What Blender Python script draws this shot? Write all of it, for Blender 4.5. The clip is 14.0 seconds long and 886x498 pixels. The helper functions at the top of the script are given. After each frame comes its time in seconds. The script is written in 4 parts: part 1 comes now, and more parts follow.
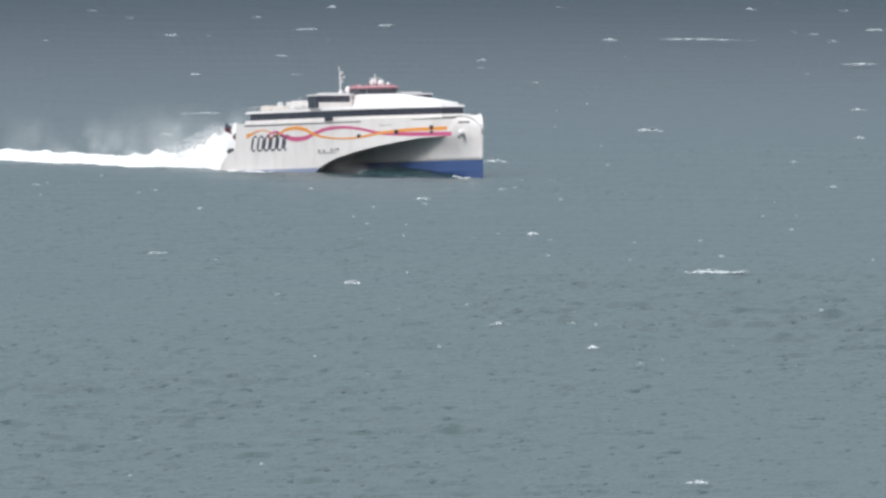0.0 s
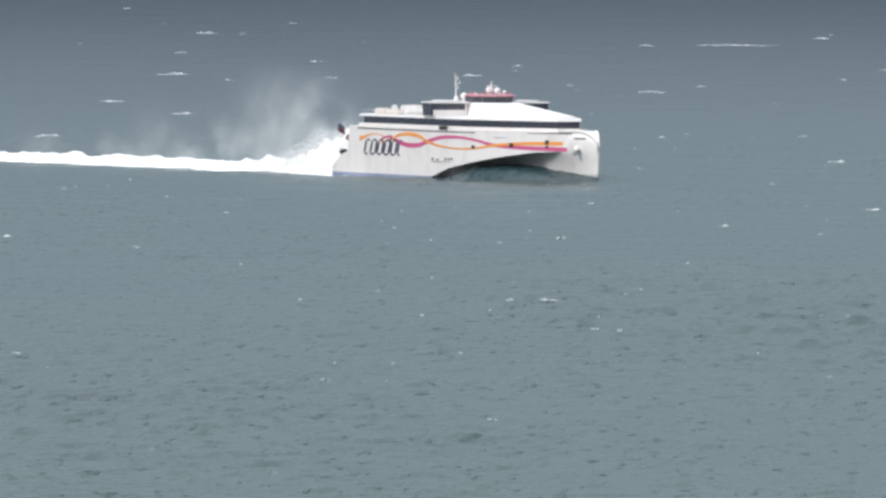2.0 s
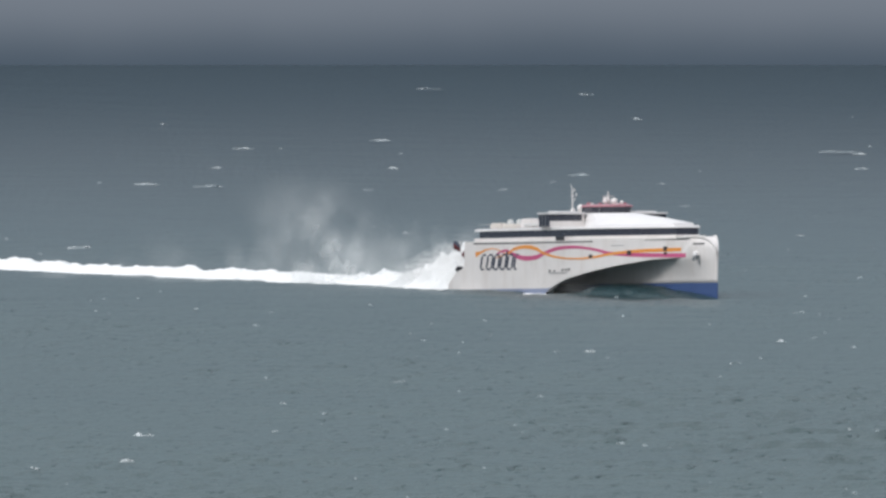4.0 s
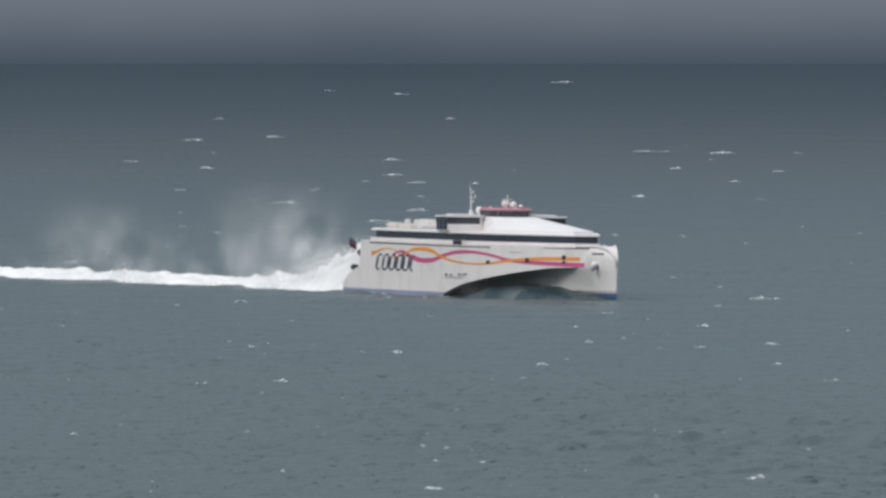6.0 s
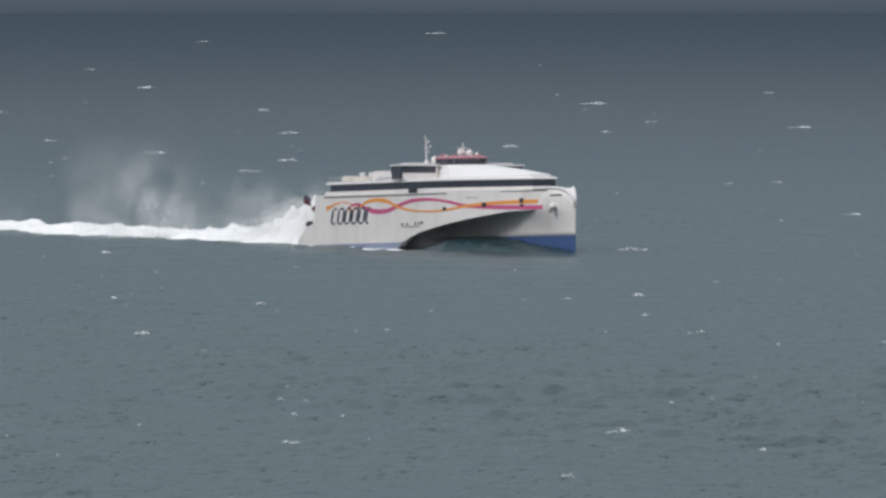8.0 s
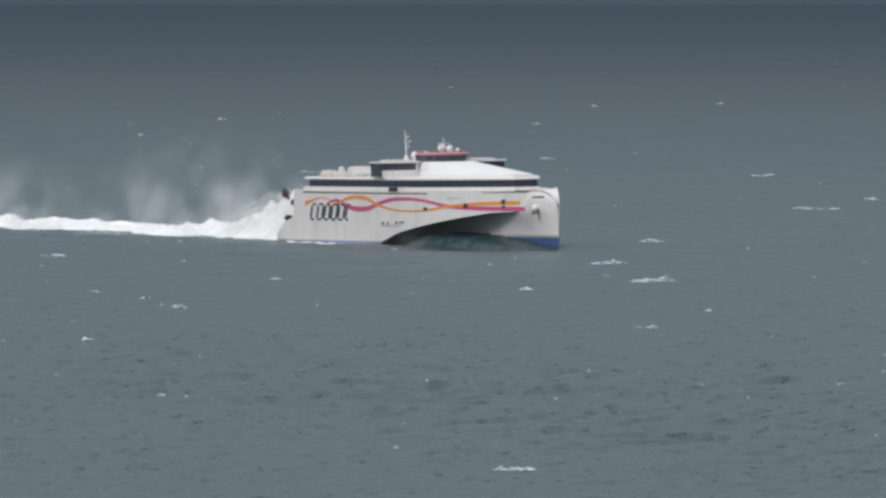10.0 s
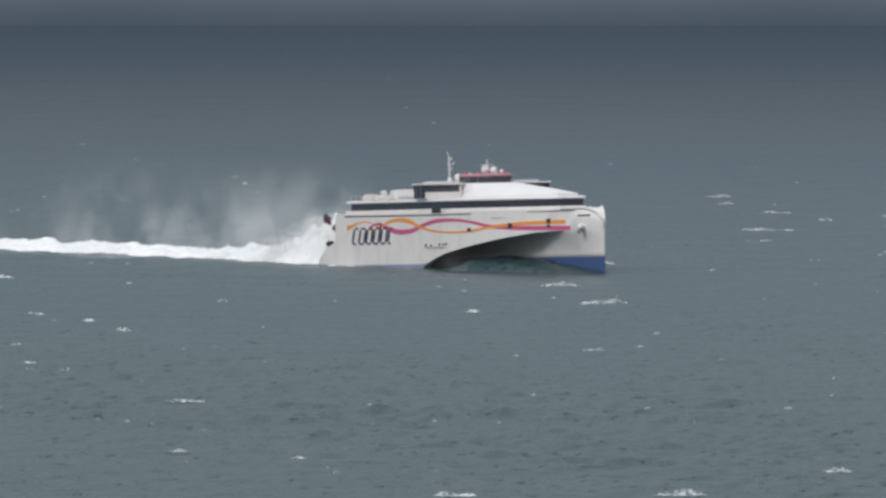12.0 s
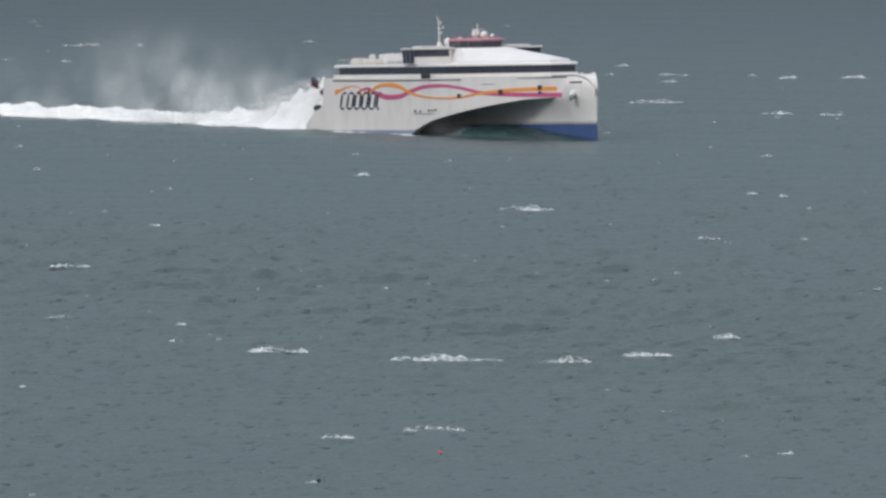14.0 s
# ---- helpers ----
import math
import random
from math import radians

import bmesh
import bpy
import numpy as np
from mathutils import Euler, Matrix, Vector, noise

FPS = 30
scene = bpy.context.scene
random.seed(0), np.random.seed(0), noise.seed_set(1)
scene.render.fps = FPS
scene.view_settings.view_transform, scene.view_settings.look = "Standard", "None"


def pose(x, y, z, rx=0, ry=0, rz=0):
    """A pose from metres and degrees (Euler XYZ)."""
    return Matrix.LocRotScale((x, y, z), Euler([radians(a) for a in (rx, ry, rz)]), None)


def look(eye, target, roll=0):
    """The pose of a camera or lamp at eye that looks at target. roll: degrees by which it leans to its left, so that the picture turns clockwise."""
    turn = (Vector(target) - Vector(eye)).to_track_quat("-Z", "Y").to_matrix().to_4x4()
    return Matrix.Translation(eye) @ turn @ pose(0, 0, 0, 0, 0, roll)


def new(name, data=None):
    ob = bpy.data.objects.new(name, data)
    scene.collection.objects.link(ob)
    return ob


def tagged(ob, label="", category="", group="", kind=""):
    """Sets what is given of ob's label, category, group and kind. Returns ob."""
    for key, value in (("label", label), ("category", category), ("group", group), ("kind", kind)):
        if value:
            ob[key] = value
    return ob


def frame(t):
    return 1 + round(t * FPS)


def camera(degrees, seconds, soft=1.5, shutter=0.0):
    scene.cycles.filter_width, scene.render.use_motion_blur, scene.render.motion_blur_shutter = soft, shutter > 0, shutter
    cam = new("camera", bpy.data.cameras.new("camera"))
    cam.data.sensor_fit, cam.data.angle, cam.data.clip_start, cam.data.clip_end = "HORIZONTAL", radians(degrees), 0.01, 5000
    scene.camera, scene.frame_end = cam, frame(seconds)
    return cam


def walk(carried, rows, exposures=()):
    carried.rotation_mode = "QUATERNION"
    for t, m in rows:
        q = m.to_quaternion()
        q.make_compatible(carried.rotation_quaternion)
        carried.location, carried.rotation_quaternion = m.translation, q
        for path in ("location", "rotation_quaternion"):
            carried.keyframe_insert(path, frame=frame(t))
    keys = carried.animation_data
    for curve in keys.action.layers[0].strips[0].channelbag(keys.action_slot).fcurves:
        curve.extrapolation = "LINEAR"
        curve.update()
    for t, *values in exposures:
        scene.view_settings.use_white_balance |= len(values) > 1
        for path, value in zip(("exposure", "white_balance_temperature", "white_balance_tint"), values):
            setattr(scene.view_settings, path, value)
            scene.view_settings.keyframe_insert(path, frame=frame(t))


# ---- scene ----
# Camera on a headland: it stands still and pans after the ferry. Rows: seconds, pan to the right, tilt down (degrees).
EYE = 46.0
VIEW = [
    (0.0, -1.6247, 1.5613),
    (0.5, -1.6388, 1.5957),
    (1.0, -1.6467, 1.5502),
    (1.5, -1.7611, 1.5960),
    (2.0, -1.8427, 1.5484),
    (2.5, -1.8741, 1.2071),
    (3.0, -2.0641, 1.1916),
    (3.2, -2.0919, 1.1355),
    (5.3, -1.7042, 0.9165),
    (5.5, -1.5323, 0.9174),
    (6.0, -1.1331, 0.9759),
    (6.5, -1.0599, 1.0761),
    (7.0, -0.8357, 1.0943),
    (7.5, -0.5908, 1.1622),
    (8.0, -0.4983, 1.2398),
    (8.2, -0.3978, 1.2728),
    (10.3, 0.0471, 1.2813),
    (10.5, 0.0732, 1.2068),
    (11.0, 0.2137, 1.0707),
    (11.5, 0.0913, 1.0947),
    (12.0, 0.2358, 1.1754),
    (12.5, 0.3394, 1.4102),
    (13.0, 0.7363, 1.5764),
    (13.5, 0.8233, 1.7635),
    (14.0, 0.7430, 1.8976),
]
cam = camera(4.6148, 14.0, soft=2.8)
walk(cam, [(t, pose(0, 0, EYE, 90 - tilt + 0.034, 0, -pan)) for t, pan, tilt in VIEW],
     exposures=[(t, stops, 6200, 10) for t, stops in ((0.0, 0.53), (2.0, 0.55), (2.6, 0.52), (3.2, 0.38), (5.5, -0.04), (8.0, -0.05), (11.0, -0.05), (12.5, -0.06), (14.0, -0.04))])

# ---- light: heavy overcast, bright overhead and dark towards the rain on the horizon ----
world = bpy.data.worlds.new("overcast_sky")
scene.world = world
world.use_nodes = True
wn, wl = world.node_tree.nodes, world.node_tree.links
wn.clear()
w_out = wn.new("ShaderNodeOutputWorld")
w_bg = wn.new("ShaderNodeBackground")
w_sky = wn.new("ShaderNodeTexSky")
w_sky.sky_type, w_sky.sun_disc = "NISHITA", False
w_sky.sun_elevation, w_sky.sun_rotation = radians(29), radians(219)
w_sky.dust_density = 4.0
w_hsv = wn.new("ShaderNodeHueSaturation")
w_hsv.inputs["Saturation"].default_value = 0.25
w_hsv.inputs["Value"].default_value = 0.10
w_co = wn.new("ShaderNodeTexCoord")
w_sep = wn.new("ShaderNodeSeparateXYZ")
w_noise = wn.new("ShaderNodeTexNoise")
w_noise.inputs["Scale"].default_value = 3.0
w_noise.inputs["Detail"].default_value = 5.0
w_add = wn.new("ShaderNodeMath")
w_add.operation = "MULTIPLY_ADD"
w_add.inputs[1].default_value = 0.05
w_ramp = wn.new("ShaderNodeValToRGB")
stops = [(0.0, (0.130, 0.160, 0.194)), (0.035, (0.130, 0.168, 0.206)), (0.12, (0.180, 0.232, 0.270)), (0.28, (0.50, 0.58, 0.63)), (0.6, (1.22, 1.24, 1.26)), (1.0, (1.4, 1.4, 1.4))]
for i, (p, c) in enumerate(stops):
    e = w_ramp.color_ramp.elements[i] if i < 2 else w_ramp.color_ramp.elements.new(p)
    e.position, e.color = p, (*c, 1)
w_mix = wn.new("ShaderNodeMixRGB")
w_mix.inputs[0].default_value = 0.85
wl.new(w_co.outputs["Generated"], w_sep.inputs[0])
wl.new(w_co.outputs["Generated"], w_noise.inputs["Vector"])
wl.new(w_sep.outputs["Z"], w_add.inputs[2])
wl.new(w_noise.outputs[0], w_add.inputs[0])
w_sub = wn.new("ShaderNodeMath")
w_sub.operation = "SUBTRACT"
w_sub.inputs[1].default_value = 0.025
wl.new(w_add.outputs[0], w_sub.inputs[0])
wl.new(w_sub.outputs[0], w_ramp.inputs[0])
wl.new(w_sky.outputs[0], w_hsv.inputs["Color"])
wl.new(w_hsv.outputs[0], w_mix.inputs[1])
wl.new(w_ramp.outputs[0], w_mix.inputs[2])
wl.new(w_mix.outputs[0], w_bg.inputs["Color"])
w_bg.inputs["Strength"].default_value = 1.0
wl.new(w_bg.outputs[0], w_out.inputs[0])

sun = new("sun", bpy.data.lights.new("sun", "SUN"))
sun.data.energy, sun.data.angle, sun.data.color = 1.35, radians(14), (1.0, 0.97, 0.92)
sun.matrix_world = look((-640, -780, 560), (0, 0, 0))


# ---- materials ----
def material(name, colour, rough=0.5, metal=0.0, vary=0.12, scale=1.5, bump=0.02, streak=0.0, stain=0.0):
    """Painted or plain surface: two scales of variation in tone, fine relief, optional vertical streaks of dirt and rusty stains."""
    m = bpy.data.materials.new(name)
    m.use_nodes = True
    n, l = m.node_tree.nodes, m.node_tree.links
    b = n["Principled BSDF"]
    co = n.new("ShaderNodeTexCoord")
    a = n.new("ShaderNodeTexNoise")
    a.inputs["Scale"].default_value, a.inputs["Detail"].default_value = scale * 0.12, 4
    c = n.new("ShaderNodeTexNoise")
    c.inputs["Scale"].default_value, c.inputs["Detail"].default_value = scale * 2, 5
    l.new(co.outputs["Object"], a.inputs["Vector"])
    stretch = n.new("ShaderNodeMapping")
    stretch.inputs["Scale"].default_value = (1, 1, 0.12) if streak else (1, 1, 1)
    l.new(co.outputs["Object"], stretch.inputs["Vector"])
    l.new(stretch.outputs[0], c.inputs["Vector"])
    add = n.new("ShaderNodeMath")
    add.operation = "ADD"
    l.new(a.outputs[0], add.inputs[0])
    l.new(c.outputs[0], add.inputs[1])
    mapr = n.new("ShaderNodeMapRange")
    mapr.inputs["From Min"].default_value, mapr.inputs["From Max"].default_value = 0.6, 1.4
    mapr.inputs["To Min"].default_value, mapr.inputs["To Max"].default_value = 1 - vary - streak, 1 + vary * 0.6
    l.new(add.outputs[0], mapr.inputs["Value"])
    mix = n.new("ShaderNodeVectorMath")
    mix.operation = "MULTIPLY"
    mix.inputs[0].default_value = colour
    l.new(mapr.outputs[0], mix.inputs[1])
    tone = mix.outputs[0]
    if stain:
        drip = n.new("ShaderNodeMapping")
        drip.inputs["Scale"].default_value = (0.30, 0.30, 0.075)
        l.new(co.outputs["Object"], drip.inputs["Vector"])
        rust = n.new("ShaderNodeTexNoise")
        rust.inputs["Scale"].default_value, rust.inputs["Detail"].default_value, rust.inputs["Roughness"].default_value = 1.0, 6, 0.65
        l.new(drip.outputs[0], rust.inputs["Vector"])
        where = n.new("ShaderNodeMapRange")
        where.inputs["From Min"].default_value, where.inputs["From Max"].default_value = 0.48, 0.78
        where.inputs["To Max"].default_value = stain
        l.new(rust.outputs[0], where.inputs["Value"])
        soil = n.new("ShaderNodeMixRGB")
        soil.inputs[2].default_value = (0.36, 0.27, 0.21, 1)
        l.new(where.outputs[0], soil.inputs[0])
        l.new(tone, soil.inputs[1])
        tone = soil.outputs[0]
    l.new(tone, b.inputs["Base Color"])
    b.inputs["Roughness"].default_value, b.inputs["Metallic"].default_value = rough, metal
    if bump:
        bp = n.new("ShaderNodeBump")
        bp.inputs["Strength"].default_value, bp.inputs["Distance"].default_value = 0.6, bump
        l.new(c.outputs[0], bp.inputs["Height"])
        l.new(bp.outputs[0], b.inputs["Normal"])
    return m


WHITE = material("white_ship_paint", (0.70, 0.660, 0.640), 0.45, vary=0.05, streak=0.03, bump=0.01, stain=0.30)
ROOF = material("white_roof_paint", (0.71, 0.685, 0.68), 0.5, vary=0.08, bump=0.01)
CREAM = material("weathered_white_paint", (0.60, 0.585, 0.57), 0.5, vary=0.08)
BLUE = material("blue_antifouling", (0.05, 0.09, 0.22), 0.5, vary=0.15, streak=0.1)
BOOT = material("grey_blue_boot_stripe", (0.24, 0.27, 0.38), 0.5, vary=0.15)
GLASS = material("tinted_glass", (0.040, 0.043, 0.058), 0.2, vary=0.1, bump=0.0)
NAVY = material("navy_lettering_paint", (0.035, 0.045, 0.075), 0.5, vary=0.1)
MAGENTA = material("magenta_paint", (0.50, 0.085, 0.20), 0.45, vary=0.06)
ORANGE = material("orange_paint", (0.72, 0.28, 0.05), 0.45, vary=0.06)
PINK = material("red_roof_paint", (0.38, 0.17, 0.20), 0.5, vary=0.12)
DARK = material("dark_recess", (0.03, 0.03, 0.035), 0.7)
STEEL = material("grey_deck_steel", (0.22, 0.23, 0.24), 0.55, vary=0.15)
RED = material("red_ensign_cloth", (0.13, 0.03, 0.035), 0.8, vary=0.2)
BEIGE = material("beige_canvas", (0.60, 0.55, 0.50), 0.7, vary=0.15)
BUOY = material("red_buoy_plastic", (0.65, 0.06, 0.05), 0.4, vary=0.1)
DECK = material("pale_deck_paint", (0.50, 0.50, 0.49), 0.6, vary=0.15)


def foam_material(name, colour):
    m = material(name, colour, 0.85, vary=0.10, scale=0.8, bump=0.25)
    b = m.node_tree.nodes["Principled BSDF"]
    b.inputs["Specular IOR Level"].default_value = 0.2
    return m


FOAM = foam_material("sea_foam", (0.80, 0.795, 0.79))


def lace_material(name, colour, most):
    """Torn foam: white with ragged holes, fine and broad, through which the water shows."""
    m = foam_material(name, colour)
    n, l = m.node_tree.nodes, m.node_tree.links
    geo = n.new("ShaderNodeNewGeometry")
    total = None
    for scale, share in ((2.2, 0.55), (0.45, 0.45)):
        holes = n.new("ShaderNodeTexNoise")
        holes.inputs["Scale"].default_value, holes.inputs["Detail"].default_value = scale, 5
        l.new(geo.outputs["Position"], holes.inputs["Vector"])
        part_of = n.new("ShaderNodeMath")
        part_of.operation = "MULTIPLY_ADD"
        part_of.inputs[1].default_value = share
        part_of.inputs[2].default_value = 0.0
        l.new(holes.outputs[0], part_of.inputs[0])
        if total:
            l.new(total, part_of.inputs[2])
        total = part_of.outputs[0]
    thin = n.new("ShaderNodeMapRange")
    thin.inputs["From Min"].default_value, thin.inputs["From Max"].default_value = 0.43, 0.60
    thin.inputs["To Min"].default_value, thin.inputs["To Max"].default_value = 0.0, most
    l.new(total, thin.inputs["Value"])
    l.new(thin.outputs[0], n["Principled BSDF"].inputs["Alpha"])
    return m


LACE = lace_material("lace_foam", (0.66, 0.69, 0.70), 0.88)
THIN_LACE = lace_material("thin_lace_foam", (0.50, 0.54, 0.56), 0.7)


def mist_material(name, most):
    """Airborne spray: white drops so fine that they read as a veil, streaked by the wind, thinning out upwards and to its sides."""
    m = foam_material(name, (0.78, 0.79, 0.785))
    n, l = m.node_tree.nodes, m.node_tree.links
    co = n.new("ShaderNodeTexCoord")
    sep = n.new("ShaderNodeSeparateXYZ")
    l.new(co.outputs["UV"], sep.inputs[0])

    def span(source, a, b, lo, hi):
        r = n.new("ShaderNodeMapRange")
        r.interpolation_type = "SMOOTHSTEP"
        r.inputs["From Min"].default_value, r.inputs["From Max"].default_value = a, b
        r.inputs["To Min"].default_value, r.inputs["To Max"].default_value = lo, hi
        l.new(source, r.inputs["Value"])
        return r.outputs[0]

    def times(a, b):
        k = n.new("ShaderNodeMath")
        k.operation = "MULTIPLY"
        l.new(a, k.inputs[0])
        l.new(b, k.inputs[1])
        return k.outputs[0]

    lean = n.new("ShaderNodeMapping")
    lean.inputs["Rotation"].default_value = (0, radians(-14), 0)
    lean.inputs["Scale"].default_value = (0.13, 0.13, 0.10)
    l.new(co.outputs["Object"], lean.inputs["Vector"])
    swirl = n.new("ShaderNodeTexNoise")
    swirl.inputs["Scale"].default_value, swirl.inputs["Detail"].default_value, swirl.inputs["Roughness"].default_value = 1.0, 4, 0.5
    l.new(lean.outputs[0], swirl.inputs["Vector"])
    sides = times(span(sep.outputs["X"], 0.0, 0.5, 0, 1), span(sep.outputs["X"], 0.5, 1.0, 1, 0))
    dense = times(times(sides, span(sep.outputs["Y"], 0.0, 1.0, most, 0)), span(swirl.outputs[0], 0.32, 0.68, 0.05, 1.0))
    l.new(dense, n["Principled BSDF"].inputs["Alpha"])
    return m


MIST = mist_material("wind_blown_spray", 0.68)
THIN_MIST = mist_material("thin_wind_blown_spray", 0.44)
# faint white veil that lightens the shaded tunnel
TUNNEL_LIGHTENER = mist_material("tunnel_lightening_veil", 0.20)


def sea_material():
    """Wind-ruffled water, rippled in relief: greenish near, darker blue-grey far out, light's fall-off painted in."""
    m = bpy.data.materials.new("sea_water")
    m.use_nodes = True
    n, l = m.node_tree.nodes, m.node_tree.links
    b = n["Principled BSDF"]
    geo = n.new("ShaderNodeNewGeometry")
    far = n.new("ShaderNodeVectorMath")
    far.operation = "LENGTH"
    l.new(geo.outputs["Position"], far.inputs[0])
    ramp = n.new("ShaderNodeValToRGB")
    # distance, not water depth: drives the light-to-dark fall-off painted into the colour
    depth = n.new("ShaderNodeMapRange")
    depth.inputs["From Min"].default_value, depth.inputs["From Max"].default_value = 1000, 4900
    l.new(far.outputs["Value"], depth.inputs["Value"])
    patch = n.new("ShaderNodeTexNoise")
    patch.inputs["Scale"].default_value, patch.inputs["Detail"].default_value = 0.012, 3
    l.new(geo.outputs["Position"], patch.inputs["Vector"])
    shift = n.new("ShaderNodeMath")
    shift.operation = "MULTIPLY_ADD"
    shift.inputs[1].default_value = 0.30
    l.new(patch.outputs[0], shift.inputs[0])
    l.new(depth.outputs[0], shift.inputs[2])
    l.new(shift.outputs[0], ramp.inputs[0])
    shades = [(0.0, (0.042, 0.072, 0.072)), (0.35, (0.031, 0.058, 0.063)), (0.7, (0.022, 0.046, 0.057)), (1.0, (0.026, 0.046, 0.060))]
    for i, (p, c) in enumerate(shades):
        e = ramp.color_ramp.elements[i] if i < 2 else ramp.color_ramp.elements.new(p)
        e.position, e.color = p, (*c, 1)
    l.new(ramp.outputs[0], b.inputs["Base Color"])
    b.inputs["Roughness"].default_value = 0.30
    b.inputs["IOR"].default_value = 1.33
    b.inputs["Specular IOR Level"].default_value = 0.3
    stretch = n.new("ShaderNodeMapping")
    stretch.inputs["Scale"].default_value = (0.85, 0.5, 1.0)
    l.new(geo.outputs["Position"], stretch.inputs["Vector"])
    chop = n.new("ShaderNodeTexNoise")
    chop.inputs["Scale"].default_value, chop.inputs["Detail"].default_value, chop.inputs["Roughness"].default_value = 0.8, 4, 0.55
    l.new(stretch.outputs[0], chop.inputs["Vector"])
    # scattered steep wavelets on top of the general ruffle
    lets = n.new("ShaderNodeTexNoise")
    lets.inputs["Scale"].default_value, lets.inputs["Detail"].default_value = 0.85, 2
    l.new(stretch.outputs[0], lets.inputs["Vector"])
    steep = n.new("ShaderNodeMapRange")
    steep.interpolation_type = "SMOOTHSTEP"
    steep.inputs["From Min"].default_value, steep.inputs["From Max"].default_value = 0.62, 0.76
    steep.inputs["To Max"].default_value = 1.3
    l.new(lets.outputs[0], steep.inputs["Value"])
    both = n.new("ShaderNodeMath")
    both.operation = "ADD"
    l.new(chop.outputs[0], both.inputs[0])
    l.new(steep.outputs[0], both.inputs[1])
    bump = n.new("ShaderNodeBump")
    bump.inputs["Strength"].default_value, bump.inputs["Distance"].default_value = 0.6, 1.0
    l.new(both.outputs[0], bump.inputs["Height"])
    l.new(bump.outputs[0], b.inputs["Normal"])
    return m


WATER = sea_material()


# ---- mesh helpers ----
def finish(name, bm, mats, smooth=False):
    bmesh.ops.recalc_face_normals(bm, faces=bm.faces)
    me = bpy.data.meshes.new(name)
    bm.to_mesh(me)
    bm.free()
    for m in mats if isinstance(mats, (list, tuple)) else [mats]:
        me.materials.append(m)
    if smooth:
        me.polygons.foreach_set("use_smooth", [True] * len(me.polygons))
    return me


def part(name, bm, mats, parent, label="", smooth=False):
    ob = new(name, finish(name, bm, mats, smooth))
    ob.parent = parent
    return tagged(ob, label)


def thing(name, label, category, group="", kind=""):
    return tagged(new(name), label, category, group, kind)


def block(bm, x0, x1, y0, y1, z0, z1, bevel=0.0, taper=0.0):
    """A box with bevelled edges; taper draws its top in."""
    vs = []
    for z, k in ((z0, 0.0), (z1, taper)):
        for x, y in ((x0 + k, y0 + k), (x1 - k, y0 + k), (x1 - k, y1 - k), (x0 + k, y1 - k)):
            vs.append(bm.verts.new((x, y, z)))
    fs = [bm.faces.new([vs[i] for i in q]) for q in ((3, 2, 1, 0), (4, 5, 6, 7), (0, 1, 5, 4), (1, 2, 6, 5), (2, 3, 7, 6), (3, 0, 4, 7))]
    if bevel:
        es = {e for f in fs for e in f.edges}
        bmesh.ops.bevel(bm, geom=list(es), offset=bevel, segments=2, affect="EDGES")


def rod(bm, a, b, r, r2=None, n=8):
    a, b = Vector(a), Vector(b)
    m = Matrix.Translation((a + b) / 2) @ (b - a).to_track_quat("Z", "Y").to_matrix().to_4x4()
    bmesh.ops.create_cone(bm, cap_ends=True, segments=n, radius1=r, radius2=r if r2 is None else r2, depth=(b - a).length, matrix=m)


def ball(bm, at, r, sz=1.0):
    bmesh.ops.create_uvsphere(bm, u_segments=14, v_segments=9, radius=r, matrix=Matrix.Translation(at) @ Matrix.Diagonal((1, 1, sz, 1)))


def loft(bm, rings, closed=True, caps=True, mat=None):
    """Skin a row of rings with the same number of points. mat(i, j): the material slot of a face."""
    vs = [[bm.verts.new(p) for p in ring] for ring in rings]
    n = len(vs[0])
    for i in range(len(vs) - 1):
        for j in range(n if closed else n - 1):
            k = (j + 1) % n
            f = bm.faces.new((vs[i][j], vs[i][k], vs[i + 1][k], vs[i + 1][j]))
            if mat:
                f.material_index = mat(i, j)
    if caps:
        bm.faces.new(vs[0][::-1])
        bm.faces.new(vs[-1])


def lerp(x, table):
    return float(np.interp(x, [a for a, _ in table], [b for _, b in table]))


def smooth_curve(points, steps):
    """Catmull-Rom through 2D points."""
    p = [np.array(q, float) for q in points]
    p = [2 * p[0] - p[1], *p, 2 * p[-1] - p[-2]]
    out = []
    for i in range(1, len(p) - 2):
        for s in range(steps):
            u = s / steps
            out.append(0.5 * (2 * p[i] + (p[i + 1] - p[i - 1]) * u + (2 * p[i - 1] - 5 * p[i] + 4 * p[i + 1] - p[i + 2]) * u * u
                              + (3 * p[i] - p[i - 1] - 3 * p[i + 1] + p[i + 2]) * u ** 3))
    return out + [p[-2]]


# ---- the sea: one sheet to the horizon, dense where the camera looks ----
DRIFT = (-1.0, -6.5)   # metres a second, the way the waves run
HORIZON = 4750.0


def sea_level(r):
    """Height of the calm sheet r metres out: flat, and far out lifted so that its rim lies on the horizon."""
    r1 = 3300.0
    d1, s1 = EYE / r1, EYE / r1 ** 2
    u = np.maximum(r - r1, 0)
    q = (d1 + 0.0004 - s1 * (HORIZON - r1)) / (HORIZON - r1) ** 2
    return np.where(r > r1, EYE - r * (d1 - s1 * u - q * u * u), 0.0)


